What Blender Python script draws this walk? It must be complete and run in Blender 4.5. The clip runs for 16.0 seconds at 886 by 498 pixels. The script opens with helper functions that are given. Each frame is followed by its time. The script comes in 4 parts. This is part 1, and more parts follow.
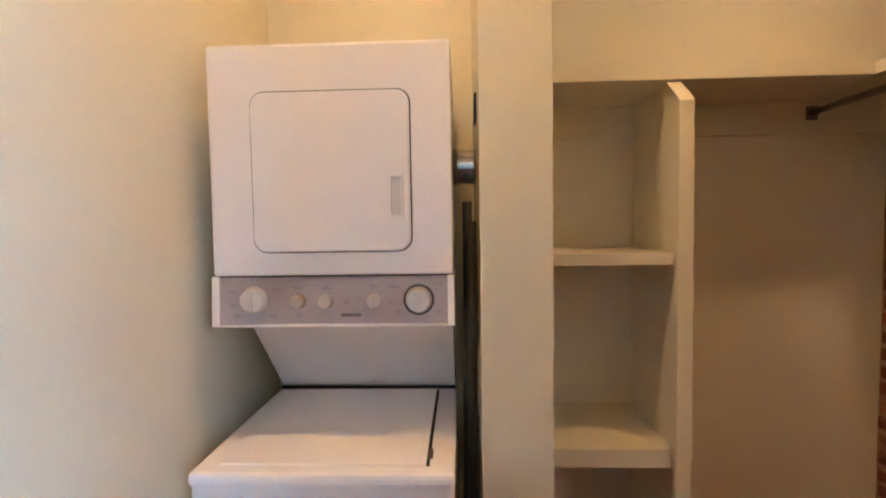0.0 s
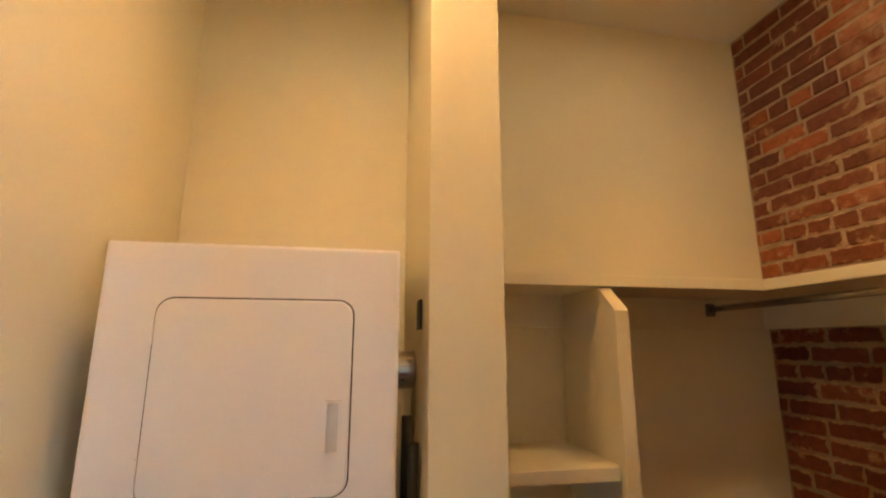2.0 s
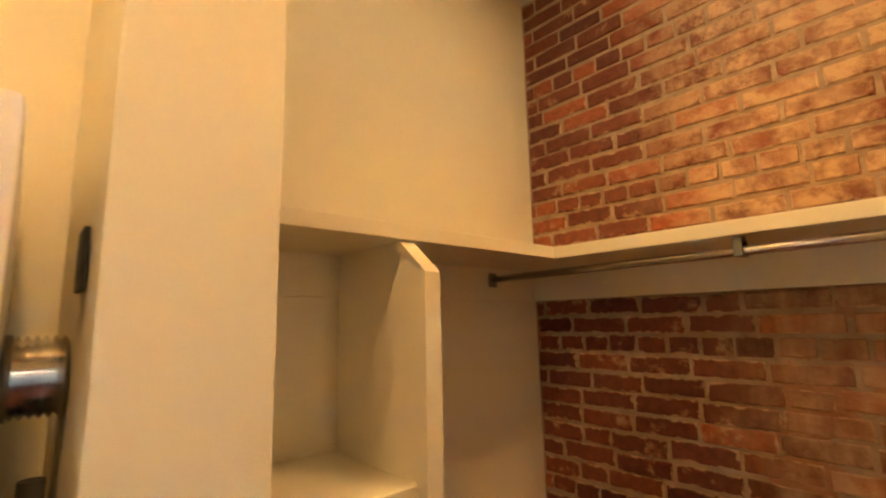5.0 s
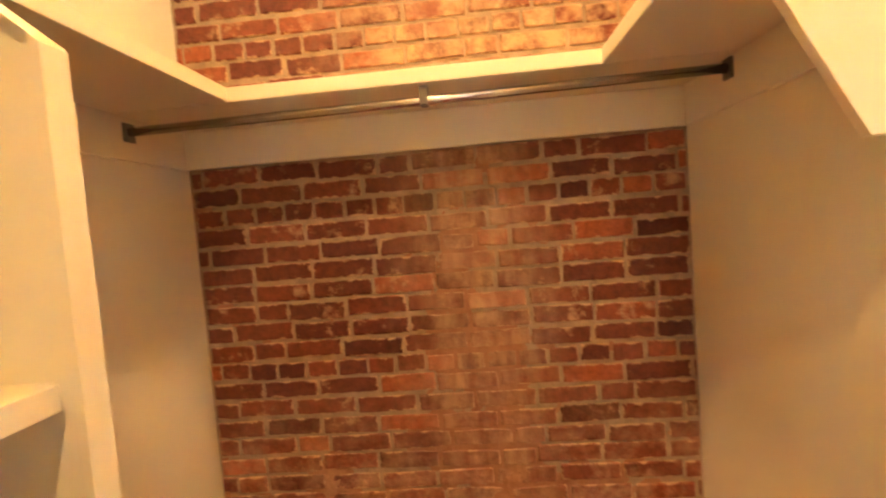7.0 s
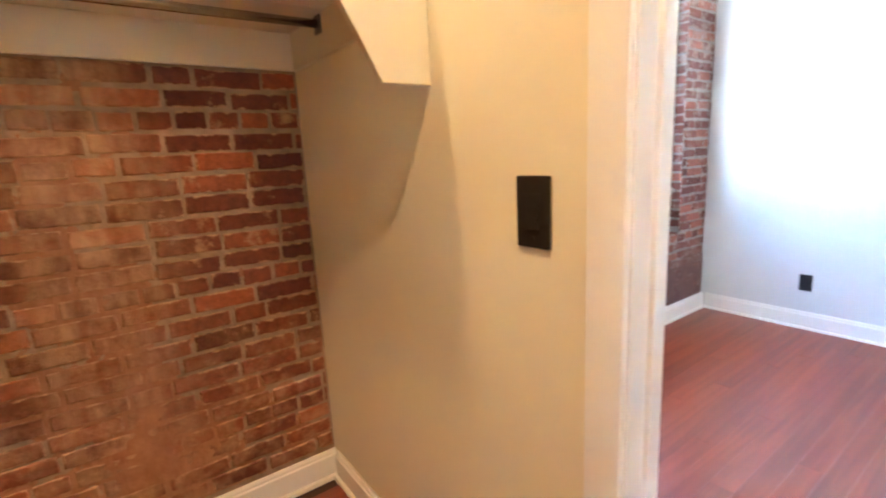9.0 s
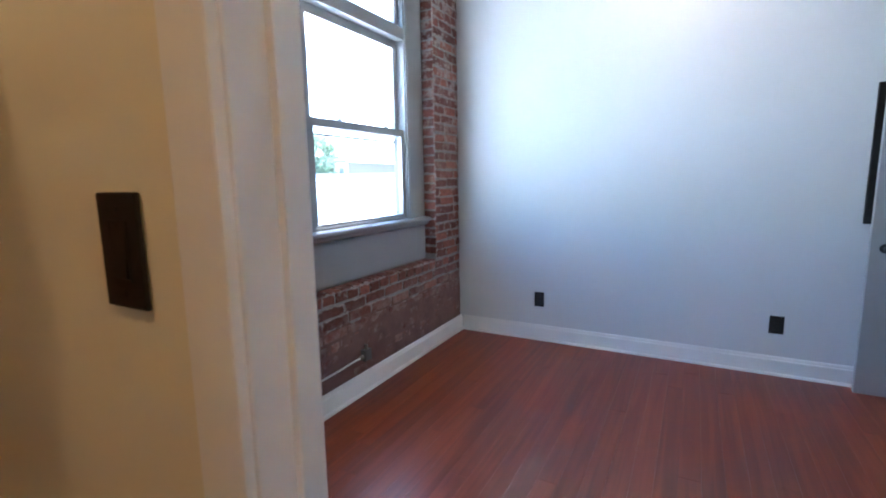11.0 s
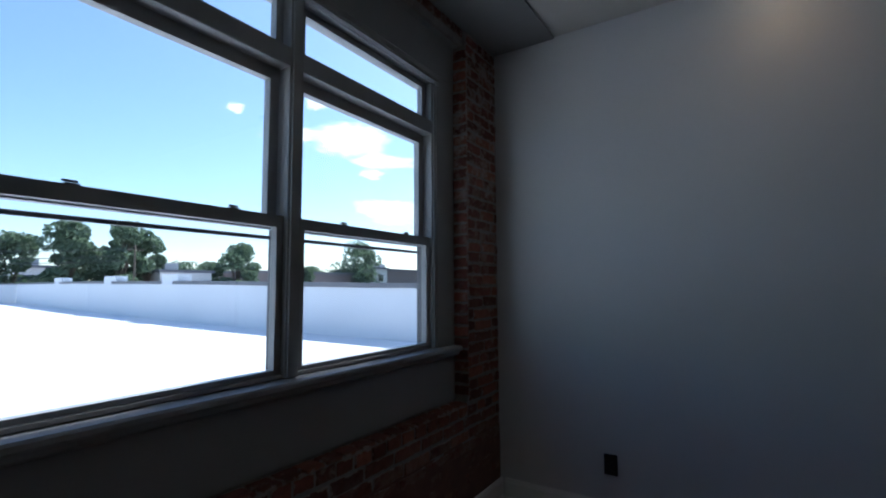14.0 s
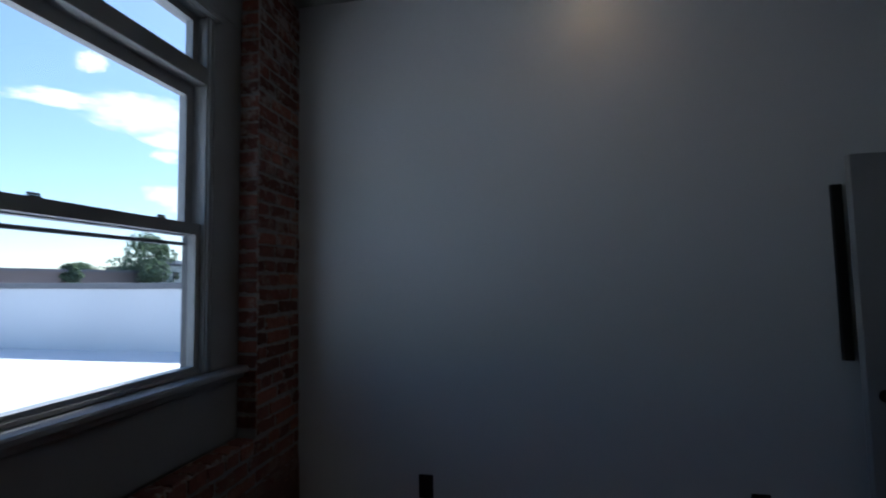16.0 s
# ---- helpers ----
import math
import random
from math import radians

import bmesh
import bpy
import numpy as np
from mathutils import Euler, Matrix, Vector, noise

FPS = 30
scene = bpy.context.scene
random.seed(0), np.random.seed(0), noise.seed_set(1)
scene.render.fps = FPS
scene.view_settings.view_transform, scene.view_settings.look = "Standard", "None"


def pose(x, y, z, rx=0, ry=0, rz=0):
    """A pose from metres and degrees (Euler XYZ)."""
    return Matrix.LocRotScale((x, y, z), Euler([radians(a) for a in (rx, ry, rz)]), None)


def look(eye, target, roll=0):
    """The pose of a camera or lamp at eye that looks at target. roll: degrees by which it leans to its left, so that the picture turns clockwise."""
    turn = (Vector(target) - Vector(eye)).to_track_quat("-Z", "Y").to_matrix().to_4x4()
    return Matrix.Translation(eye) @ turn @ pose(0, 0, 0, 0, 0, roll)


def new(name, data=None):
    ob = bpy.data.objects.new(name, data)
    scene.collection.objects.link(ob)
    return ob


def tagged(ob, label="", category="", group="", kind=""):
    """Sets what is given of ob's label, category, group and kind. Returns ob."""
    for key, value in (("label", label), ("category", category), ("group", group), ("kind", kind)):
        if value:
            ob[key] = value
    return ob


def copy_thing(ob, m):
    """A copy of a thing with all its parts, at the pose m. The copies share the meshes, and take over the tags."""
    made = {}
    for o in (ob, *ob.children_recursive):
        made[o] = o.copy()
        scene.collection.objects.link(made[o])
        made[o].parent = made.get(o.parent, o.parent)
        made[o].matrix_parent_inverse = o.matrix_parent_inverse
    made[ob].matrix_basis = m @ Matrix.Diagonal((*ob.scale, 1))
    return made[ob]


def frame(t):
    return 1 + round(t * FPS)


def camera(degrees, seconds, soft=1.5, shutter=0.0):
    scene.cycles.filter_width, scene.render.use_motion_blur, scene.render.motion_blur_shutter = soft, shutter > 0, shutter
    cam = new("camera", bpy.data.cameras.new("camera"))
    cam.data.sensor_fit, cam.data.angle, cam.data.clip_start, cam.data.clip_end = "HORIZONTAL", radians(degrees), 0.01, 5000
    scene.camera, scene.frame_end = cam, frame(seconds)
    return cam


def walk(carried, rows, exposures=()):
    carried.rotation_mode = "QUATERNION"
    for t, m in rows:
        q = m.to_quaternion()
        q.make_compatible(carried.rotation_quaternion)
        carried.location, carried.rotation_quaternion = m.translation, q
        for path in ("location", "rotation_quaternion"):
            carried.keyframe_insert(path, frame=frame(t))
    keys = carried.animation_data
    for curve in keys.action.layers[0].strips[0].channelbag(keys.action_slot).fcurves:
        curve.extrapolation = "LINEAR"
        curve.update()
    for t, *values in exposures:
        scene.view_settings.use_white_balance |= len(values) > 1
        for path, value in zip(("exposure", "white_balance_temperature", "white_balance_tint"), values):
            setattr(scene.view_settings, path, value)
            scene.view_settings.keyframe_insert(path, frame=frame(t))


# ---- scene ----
cam = camera(87.1, 16.0, soft=1.9, shutter=0.35)
PATH = [
    (0, (1.746, 0.189, 1.29), (-0.25, 0.11, 1.188), -0.9),
    (0.5, (1.711, 0.144, 1.385), (-0.289, 0.176, 1.359), -0.9),
    (1, (1.643, 0.085, 1.454), (-0.347, 0.263, 1.53), -0.6),
    (1.5, (1.63, 0.059, 1.517), (-0.339, 0.342, 1.729), -0.3),
    (2, (1.635, 0.065, 1.545), (-0.291, 0.419, 1.948), 0.1),
    (2.5, (1.641, 0.092, 1.585), (-0.234, 0.529, 2.126), 0.2),
    (3, (1.606, 0.118, 1.604), (-0.232, 0.661, 2.177), 0.6),
    (5.5, (0.996, 0.211, 1.494), (-0.229, 1.779, 1.698), -2.3),
    (6, (0.921, 0.251, 1.442), (0.022, 2.035, 1.544), -3.5),
    (6.5, (0.881, 0.264, 1.413), (0.363, 2.196, 1.388), -4.3),
    (7, (0.869, 0.258, 1.374), (0.716, 2.249, 1.258), -4.5),
    (7.5, (0.845, 0.208, 1.352), (1.078, 2.183, 1.137), -4.1),
    (8, (0.85, 0.156, 1.334), (1.401, 2.059, 1.055), -4.0),
    (8.5, (0.878, 0.107, 1.314), (1.736, 1.882, 0.974), -3.8),
    (9, (0.917, 0.072, 1.291), (2.065, 1.663, 0.903), -2.9),
    (9.5, (0.965, 0.036, 1.285), (2.342, 1.42, 0.85), -2.4),
    (10, (1.058, 0.039, 1.275), (2.655, 1.163, 0.842), -2.0),
    (10.2, (1.094, 0.045, 1.271), (2.757, 1.077, 0.859), -2.5),
    (12.5, (1.565, 0.281, 1.248), (3.322, 1.216, 1.052), -0.7),
    (13, (1.639, 0.362, 1.286), (3.384, 1.330, 1.152), -0.4),
    (13.5, (1.750, 0.394, 1.300), (3.454, 1.438, 1.307), -0.6),
    (14, (1.924, 0.432, 1.327), (3.600, 1.510, 1.486), -0.3),
    (14.5, (1.995, 0.468, 1.358), (3.755, 1.388, 1.588), -0.5),
    (15, (2.100, 0.504, 1.364), (3.941, 1.236, 1.643), -1.1),
    (15.5, (2.216, 0.514, 1.357), (4.121, 1.083, 1.577), -1.2),
    (16, (2.364, 0.560, 1.346), (4.325, 0.928, 1.481), -1.1),
]
EXPOSURES = [(0, 5.05, 5500, 10), (1.5, 4.82, 6300, 10), (3, 4.62, 7250, 10), (5.5, 5.45, 7100, 10), (6, 5.65, 7000, 10), (7, 6.35, 6750, 10), (8.5, 6.4, 5850, 10),
             (9, 6.1, 5550, 10), (9.5, 5.6, 5450, 10), (10.2, 4.95, 5300, 10), (12.5, 3.4, 5350, 10), (13, 2.75, 5350, 10), (13.5, 1.85, 5400, 10), (14, 1.0, 5450, 10), (14.5, 0.65, 5500, 10), (16, 0.82, 5450, 10)]
SKY_STRENGTH, SUN_STRENGTH, LAMP_WATTS = 0.12, 4.0, 0.152
walk(cam, [(t, look(eye, target, roll)) for t, eye, target, roll in PATH], EXPOSURES)

# ---- world, sun and lamps ----
SUN = Vector((0.60, 0.14, 0.79)).normalized()
world = bpy.data.worlds.new("sky")
scene.world = world
world.use_nodes = True
wn = world.node_tree
sky = wn.nodes.new("ShaderNodeTexSky")
sky.sky_type = "NISHITA"
sky.sun_disc = False
sky.sun_elevation = math.asin(SUN.z)
sky.sun_rotation = math.atan2(SUN.x, SUN.y)
sky.air_density, sky.dust_density, sky.ozone_density = 1.0, 0.6, 1.5
wn.links.new(sky.outputs[0], wn.nodes["Background"].inputs[0])
wn.nodes["Background"].inputs[1].default_value = SKY_STRENGTH

sun = new("sun", bpy.data.lights.new("sun", "SUN"))
sun.data.energy, sun.data.angle, sun.data.color = SUN_STRENGTH, radians(0.5), (1.0, 0.95, 0.88)
sun.matrix_world = look(SUN * 30, (0, 0, 0))

LAMP_COLOR = (1.0, 0.415, 0.055)


def downlight(x, y, z, watts, cone):
    lamp = new("downlight_bulb", bpy.data.lights.new("downlight_bulb", "AREA"))
    lamp.data.shape, lamp.data.size, lamp.data.spread = "DISK", 0.11, radians(cone)
    lamp.data.energy, lamp.data.color = watts, LAMP_COLOR
    lamp.matrix_world = look((x, y, z), (x, y, z - 1))


XW, XE, XB, YN, YS = -0.10, 1.55, 1.63, 1.795, -0.56
XF, YB, YBACK = 4.708, 1.79, -4.2
HC, HB = 2.985, 2.905
LIGHTS = [(0.80, 1.13, HC, LAMP_WATTS * 0.62, 104), (0.85, 0.02, HC, LAMP_WATTS * 1.12, 138), (4.42, 0.20, HB, LAMP_WATTS * 0.32, 120)]
for lx, ly, lz, watts, cone in LIGHTS:
    downlight(lx, ly, lz - 0.012, watts, cone)


# ---- materials ----
def material(name, color, rough=0.5, metal=0.0, vary=0.06, scale=6.0, bump=0.0, bump_scale=60.0, second=None, coat=0.0):
    """Plain surface with stains at one scale and fine relief at another."""
    m = bpy.data.materials.new(name)
    m.use_nodes = True
    n, l = m.node_tree.nodes, m.node_tree.links
    b = n["Principled BSDF"]
    b.inputs["Roughness"].default_value, b.inputs["Metallic"].default_value = rough, metal
    b.inputs["Coat Weight"].default_value = coat
    geo = n.new("ShaderNodeNewGeometry")
    big = n.new("ShaderNodeTexNoise")
    big.inputs["Scale"].default_value, big.inputs["Detail"].default_value = scale, 6
    l.new(geo.outputs["Position"], big.inputs["Vector"])
    mix = n.new("ShaderNodeMix")
    mix.data_type = "RGBA"
    lo = second or tuple(max(0.0, c * (1 - vary * 2)) for c in color)
    hi = color if second else tuple(min(1.0, c * (1 + vary)) for c in color)
    mix.inputs[6].default_value, mix.inputs[7].default_value = (*lo, 1), (*hi, 1)
    l.new(big.outputs["Fac"], mix.inputs[0])
    l.new(mix.outputs[2], b.inputs["Base Color"])
    ramp = n.new("ShaderNodeMapRange")
    ramp.inputs["To Min"].default_value, ramp.inputs["To Max"].default_value = max(0.02, rough - 0.08), min(1, rough + 0.10)
    fine = n.new("ShaderNodeTexNoise")
    fine.inputs["Scale"].default_value, fine.inputs["Detail"].default_value = bump_scale, 4
    l.new(geo.outputs["Position"], fine.inputs["Vector"])
    l.new(fine.outputs["Fac"], ramp.inputs["Value"])
    l.new(ramp.outputs["Result"], b.inputs["Roughness"])
    if bump:
        bp = n.new("ShaderNodeBump")
        bp.inputs["Strength"].default_value, bp.inputs["Distance"].default_value = bump, 0.004
        l.new(fine.outputs["Fac"], bp.inputs["Height"])
        l.new(bp.outputs["Normal"], b.inputs["Normal"])
    return m


def brick_material(name, dark, light, mortar, smear_and_light=True, joined=False):
    """Old brick: each its own red, grain, mortar smears and a washed streak down the wall; lamplight is painted into
    streak and upper wall.
    """
    m = bpy.data.materials.new(name)
    m.use_nodes = True
    n, l = m.node_tree.nodes, m.node_tree.links
    b = n["Principled BSDF"]
    b.inputs["Roughness"].default_value = 0.85
    geo, info = n.new("ShaderNodeNewGeometry"), n.new("ShaderNodeObjectInfo")
    ramp = n.new("ShaderNodeValToRGB")
    ramp.color_ramp.elements[0].color, ramp.color_ramp.elements[1].color = (*dark, 1), (*light, 1)
    ramp.color_ramp.elements[1].position = 0.92
    for at, col in ((0.45, [0.55 * a + 0.45 * c for a, c in zip(dark, light)]), (0.75, [0.8 * a for a in dark])):
        ramp.color_ramp.elements.new(at).color = (*col, 1)
    l.new(geo.outputs["Random Per Island"] if joined else info.outputs["Random"], ramp.inputs["Fac"])
    grain = n.new("ShaderNodeTexNoise")
    grain.inputs["Scale"].default_value, grain.inputs["Detail"].default_value, grain.inputs["Roughness"].default_value = 34, 8, 0.7
    l.new(geo.outputs["Position"], grain.inputs["Vector"])
    tone = n.new("ShaderNodeMix")
    tone.data_type, tone.blend_type = "RGBA", "MULTIPLY"
    tone.inputs[0].default_value = 0.75
    gr = n.new("ShaderNodeMapRange")
    gr.inputs["From Min"].default_value, gr.inputs["From Max"].default_value = 0.3, 0.7
    gr.inputs["To Min"].default_value, gr.inputs["To Max"].default_value = 0.45, 1.35
    l.new(grain.outputs["Fac"], gr.inputs["Value"])
    l.new(ramp.outputs["Color"], tone.inputs[6])
    l.new(gr.outputs["Result"], tone.inputs[7])
    # mortar left on the faces
    patch = n.new("ShaderNodeTexNoise")
    patch.inputs["Scale"].default_value, patch.inputs["Detail"].default_value, patch.inputs["Roughness"].default_value = 9.0, 9, 0.72
    l.new(geo.outputs["Position"], patch.inputs["Vector"])
    sep = n.new("ShaderNodeSeparateXYZ")
    l.new(geo.outputs["Position"], sep.inputs[0])

    def math_node(op, a, c=None):
        k = n.new("ShaderNodeMath")
        k.operation = op
        for i, v in enumerate((a, c)):
            if v is None:
                continue
            if isinstance(v, (int, float)):
                k.inputs[i].default_value = v
            else:
                l.new(v, k.inputs[i])
        return k.outputs[0]

    def span(value, a, c, to_a=0.0, to_c=1.0):
        k = n.new("ShaderNodeMapRange")
        k.inputs["From Min"].default_value, k.inputs["From Max"].default_value = a, c
        k.inputs["To Min"].default_value, k.inputs["To Max"].default_value = to_a, to_c
        l.new(value, k.inputs["Value"])
        return k.outputs["Result"]

    wander = n.new("ShaderNodeTexNoise")
    wander.inputs["Scale"].default_value = 1.6
    l.new(geo.outputs["Position"], wander.inputs["Vector"])
    base = math_node("MULTIPLY", span(patch.outputs["Fac"], 0.57, 0.68), 0.8)
    # mortar lapping raggedly over the arrises
    local, parts3 = n.new("ShaderNodeTexCoord"), n.new("ShaderNodeSeparateXYZ")
    l.new(local.outputs["Generated"], parts3.inputs[0])
    rag = n.new("ShaderNodeTexNoise")
    rag.inputs["Scale"].default_value, rag.inputs["Detail"].default_value, rag.inputs["Roughness"].default_value = 26, 6, 0.65
    l.new(geo.outputs["Position"], rag.inputs["Vector"])
    near_x = math_node("MULTIPLY", math_node("SUBTRACT", 0.5, math_node("ABSOLUTE", math_node("SUBTRACT", parts3.outputs["X"], 0.5))), 0.20)
    near_z = math_node("MULTIPLY", math_node("SUBTRACT", 0.5, math_node("ABSOLUTE", math_node("SUBTRACT", parts3.outputs["Z"], 0.5))), 0.06)
    lap = math_node("SUBTRACT", math_node("MINIMUM", near_x, near_z), span(rag.outputs["Fac"], 0.46, 0.74, 0.0, 0.014))
    if not joined:
        base = math_node("MAXIMUM", base, span(lap, -0.003, 0.002, 0.85, 0.0))
    if smear_and_light:
        # streak of smeared mortar; part of its paleness is lamplight put into the colour
        streak = math_node("ABSOLUTE", math_node("SUBTRACT", sep.outputs["X"], math_node("ADD", 0.75, math_node("MULTIPLY", wander.outputs["Fac"], 0.20))))
        streak = span(streak, 0.05, 0.30, 1.0, 0.0)
        drip, tall = n.new("ShaderNodeTexNoise"), n.new("ShaderNodeVectorMath")
        tall.operation, tall.inputs[1].default_value = "MULTIPLY", (24, 24, 3.5)
        drip.inputs["Scale"].default_value, drip.inputs["Detail"].default_value = 1.0, 5
        l.new(geo.outputs["Position"], tall.inputs[0])
        l.new(tall.outputs[0], drip.inputs["Vector"])
        streak = math_node("MULTIPLY", streak, math_node("MULTIPLY", span(drip.outputs["Fac"], 0.30, 0.62, 0.25, 1.0), span(patch.outputs["Fac"], 0.34, 0.56, 0.2, 1.0)))
        low = math_node("MULTIPLY", span(sep.outputs["Z"], 0.50, 0.85, 1.0, 0.0), span(patch.outputs["Fac"], 0.42, 0.62))
        # above the shelf: mortar smears, plus the lamp's glow put into the colour
        lit_smear = math_node("MULTIPLY", span(sep.outputs["Z"], 1.62, 1.80, 0.0, 1.0), math_node("MULTIPLY", span(patch.outputs["Fac"], 0.40, 0.58), span(sep.outputs["X"], 0.34, 0.66, 0.05, 1.0)))
        base = math_node("MAXIMUM", math_node("MAXIMUM", base, lit_smear), math_node("MAXIMUM", math_node("MULTIPLY", streak, span(sep.outputs["Z"], 1.5, 1.75, 0.85, 1.0)), math_node("MULTIPLY", low, 0.5)))
    else:
        low = math_node("MULTIPLY", span(sep.outputs["Z"], 0.45, 0.60, 1.0, 0.0), span(patch.outputs["Fac"], 0.40, 0.62))
        white = math_node("MULTIPLY", span(sep.outputs["Z"], 1.1, 1.9, 0.0, 1.0), span(patch.outputs["Fac"], 0.50, 0.60))
        base = math_node("MAXIMUM", base, math_node("MAXIMUM", math_node("MULTIPLY", low, 0.5), math_node("MULTIPLY", white, 0.75)))
    fin = n.new("ShaderNodeMix")
    fin.data_type = "RGBA"
    l.new(base, fin.inputs[0])
    l.new(tone.outputs[2], fin.inputs[6])
    fin.inputs[7].default_value = (*mortar, 1)
    l.new(fin.outputs[2], b.inputs["Base Color"])
    bp = n.new("ShaderNodeBump")
    bp.inputs["Strength"].default_value, bp.inputs["Distance"].default_value = 0.9, 0.006
    l.new(math_node("ADD", grain.outputs["Fac"], patch.outputs["Fac"]), bp.inputs["Height"])
    l.new(bp.outputs["Normal"], b.inputs["Normal"])
    return m


def wood_material(name, dark, light, rough):
    m = bpy.data.materials.new(name)
    m.use_nodes = True
    n, l = m.node_tree.nodes, m.node_tree.links
    b = n["Principled BSDF"]
    geo, info = n.new("ShaderNodeNewGeometry"), n.new("ShaderNodeObjectInfo")
    stretch = n.new("ShaderNodeVectorMath")
    stretch.operation = "MULTIPLY_ADD"
    b.inputs["Specular IOR Level"].default_value = 0.50
    stretch.inputs[1].default_value = (0.42, 8.5, 1)
    shift = n.new("ShaderNodeCombineXYZ")
    k = n.new("ShaderNodeMath")
    k.operation, k.inputs[1].default_value = "MULTIPLY", 37.0
    l.new(info.outputs["Random"], k.inputs[0])
    l.new(k.outputs[0], shift.inputs[0])
    l.new(k.outputs[0], shift.inputs[2])
    l.new(geo.outputs["Position"], stretch.inputs[0])
    l.new(shift.outputs[0], stretch.inputs[2])
    grain = n.new("ShaderNodeTexNoise")
    grain.inputs["Scale"].default_value, grain.inputs["Detail"].default_value, grain.inputs["Distortion"].default_value = 2.0, 6, 1.1
    l.new(stretch.outputs[0], grain.inputs["Vector"])
    ramp = n.new("ShaderNodeValToRGB")
    ramp.color_ramp.elements[0].color, ramp.color_ramp.elements[0].position = (*dark, 1), 0.30
    ramp.color_ramp.elements[1].color, ramp.color_ramp.elements[1].position = (*light, 1), 0.72
    l.new(grain.outputs["Fac"], ramp.inputs["Fac"])
    hsv = n.new("ShaderNodeHueSaturation")
    v = n.new("ShaderNodeMapRange")
    v.inputs["To Min"].default_value, v.inputs["To Max"].default_value = 0.87, 1.13
    l.new(info.outputs["Random"], v.inputs["Value"])
    l.new(v.outputs["Result"], hsv.inputs["Value"])
    l.new(ramp.outputs["Color"], hsv.inputs["Color"])
    l.new(hsv.outputs["Color"], b.inputs["Base Color"])
    rr = n.new("ShaderNodeMapRange")
    rr.inputs["To Min"].default_value, rr.inputs["To Max"].default_value = rough, rough + 0.03
    l.new(grain.outputs["Fac"], rr.inputs["Value"])
    l.new(rr.outputs["Result"], b.inputs["Roughness"])
    bp = n.new("ShaderNodeBump")
    bp.inputs["Strength"].default_value, bp.inputs["Distance"].default_value = 0.02, 0.0005
    l.new(grain.outputs["Fac"], bp.inputs["Height"])
    l.new(bp.outputs["Normal"], b.inputs["Normal"])
    return m


def glass_material():
    m = bpy.data.materials.new("window_glass")
    m.use_nodes = True
    n, l = m.node_tree.nodes, m.node_tree.links
    n.remove(n["Principled BSDF"])
    clear, gloss, mix = n.new("ShaderNodeBsdfTransparent"), n.new("ShaderNodeBsdfGlossy"), n.new("ShaderNodeMixShader")
    clear.inputs[0].default_value = (0.95, 0.97, 0.97, 1)
    gloss.inputs["Roughness"].default_value = 0.02
    mix.inputs[0].default_value = 0.05
    l.new(clear.outputs[0], mix.inputs[1])
    l.new(gloss.outputs[0], mix.inputs[2])
    l.new(mix.outputs[0], n["Material Output"].inputs[0])
    return m


def glow_material(name, color, strength):
    m = bpy.data.materials.new(name)
    m.use_nodes = True
    b = m.node_tree.nodes["Principled BSDF"]
    b.inputs["Base Color"].default_value = (*color, 1)
    b.inputs["Emission Color"].default_value = (*color, 1)
    b.inputs["Emission Strength"].default_value = strength
    return m


PAINT = material("wall_paint", (0.77, 0.72, 0.55), 0.55, vary=0.025, scale=1.4, bump=0.10, bump_scale=260)
PAINT_B = material("bedroom_wall_paint", (0.68, 0.685, 0.68), 0.45, vary=0.025, scale=1.1, bump=0.08, bump_scale=240)
CEILING = material("ceiling_paint", (0.70, 0.68, 0.63), 0.8, vary=0.03, scale=1.2, bump=0.12, bump_scale=200)
TRIM = material("trim_paint", (0.82, 0.815, 0.79), 0.35, vary=0.03, scale=3, bump=0.06, bump_scale=120)
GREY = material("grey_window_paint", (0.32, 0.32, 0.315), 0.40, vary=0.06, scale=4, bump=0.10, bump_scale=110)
STORM = material("dark_storm_frame", (0.10, 0.10, 0.105), 0.4, vary=0.05, scale=6)
ENAMEL = material("white_enamel", (0.86, 0.83, 0.83), 0.22, vary=0.012, scale=2, coat=0.35)
CONSOLE = material("mauve_grey_console", (0.40, 0.35, 0.37), 0.38, vary=0.04, scale=40)
PRINT = material("console_print", (0.285, 0.25, 0.27), 0.5)
KNOB = material("pale_knob", (0.68, 0.64, 0.61), 0.30, metal=0.45, vary=0.03)
KNOB_RING = material("dark_knob_ring", (0.05, 0.045, 0.045), 0.35)
GAP = material("dark_gap", (0.012, 0.012, 0.013), 0.6)
STEEL = material("steel_rod", (0.62, 0.61, 0.60), 0.20, metal=1.0, vary=0.10, scale=25)
BRACKET = material("dull_steel", (0.20, 0.19, 0.18), 0.45, metal=0.9, vary=0.1)
FOIL = material("duct_foil", (0.30, 0.29, 0.28), 0.16, metal=1.0, vary=0.1, scale=30)
BLACK = material("black_plastic", (0.010, 0.009, 0.009), 0.48, vary=0.1)
RUBBER = material("black_rubber", (0.02, 0.02, 0.02), 0.6)
CABLE = material("grey_cable", (0.66, 0.65, 0.63), 0.5)
BRASS = material("cable_fitting", (0.30, 0.27, 0.22), 0.35, metal=0.9)
MORTAR = material("mortar", (0.44, 0.31, 0.195), 0.95, vary=0.32, scale=22, bump=1.0, bump_scale=70)
MORTAR_B = material("pale_mortar", (0.37, 0.34, 0.315), 0.95, vary=0.28, scale=20, bump=1.0, bump_scale=70)
BRICK = brick_material("closet_brick", (0.135, 0.031, 0.021), (0.37, 0.105, 0.043), (0.58, 0.37, 0.200))
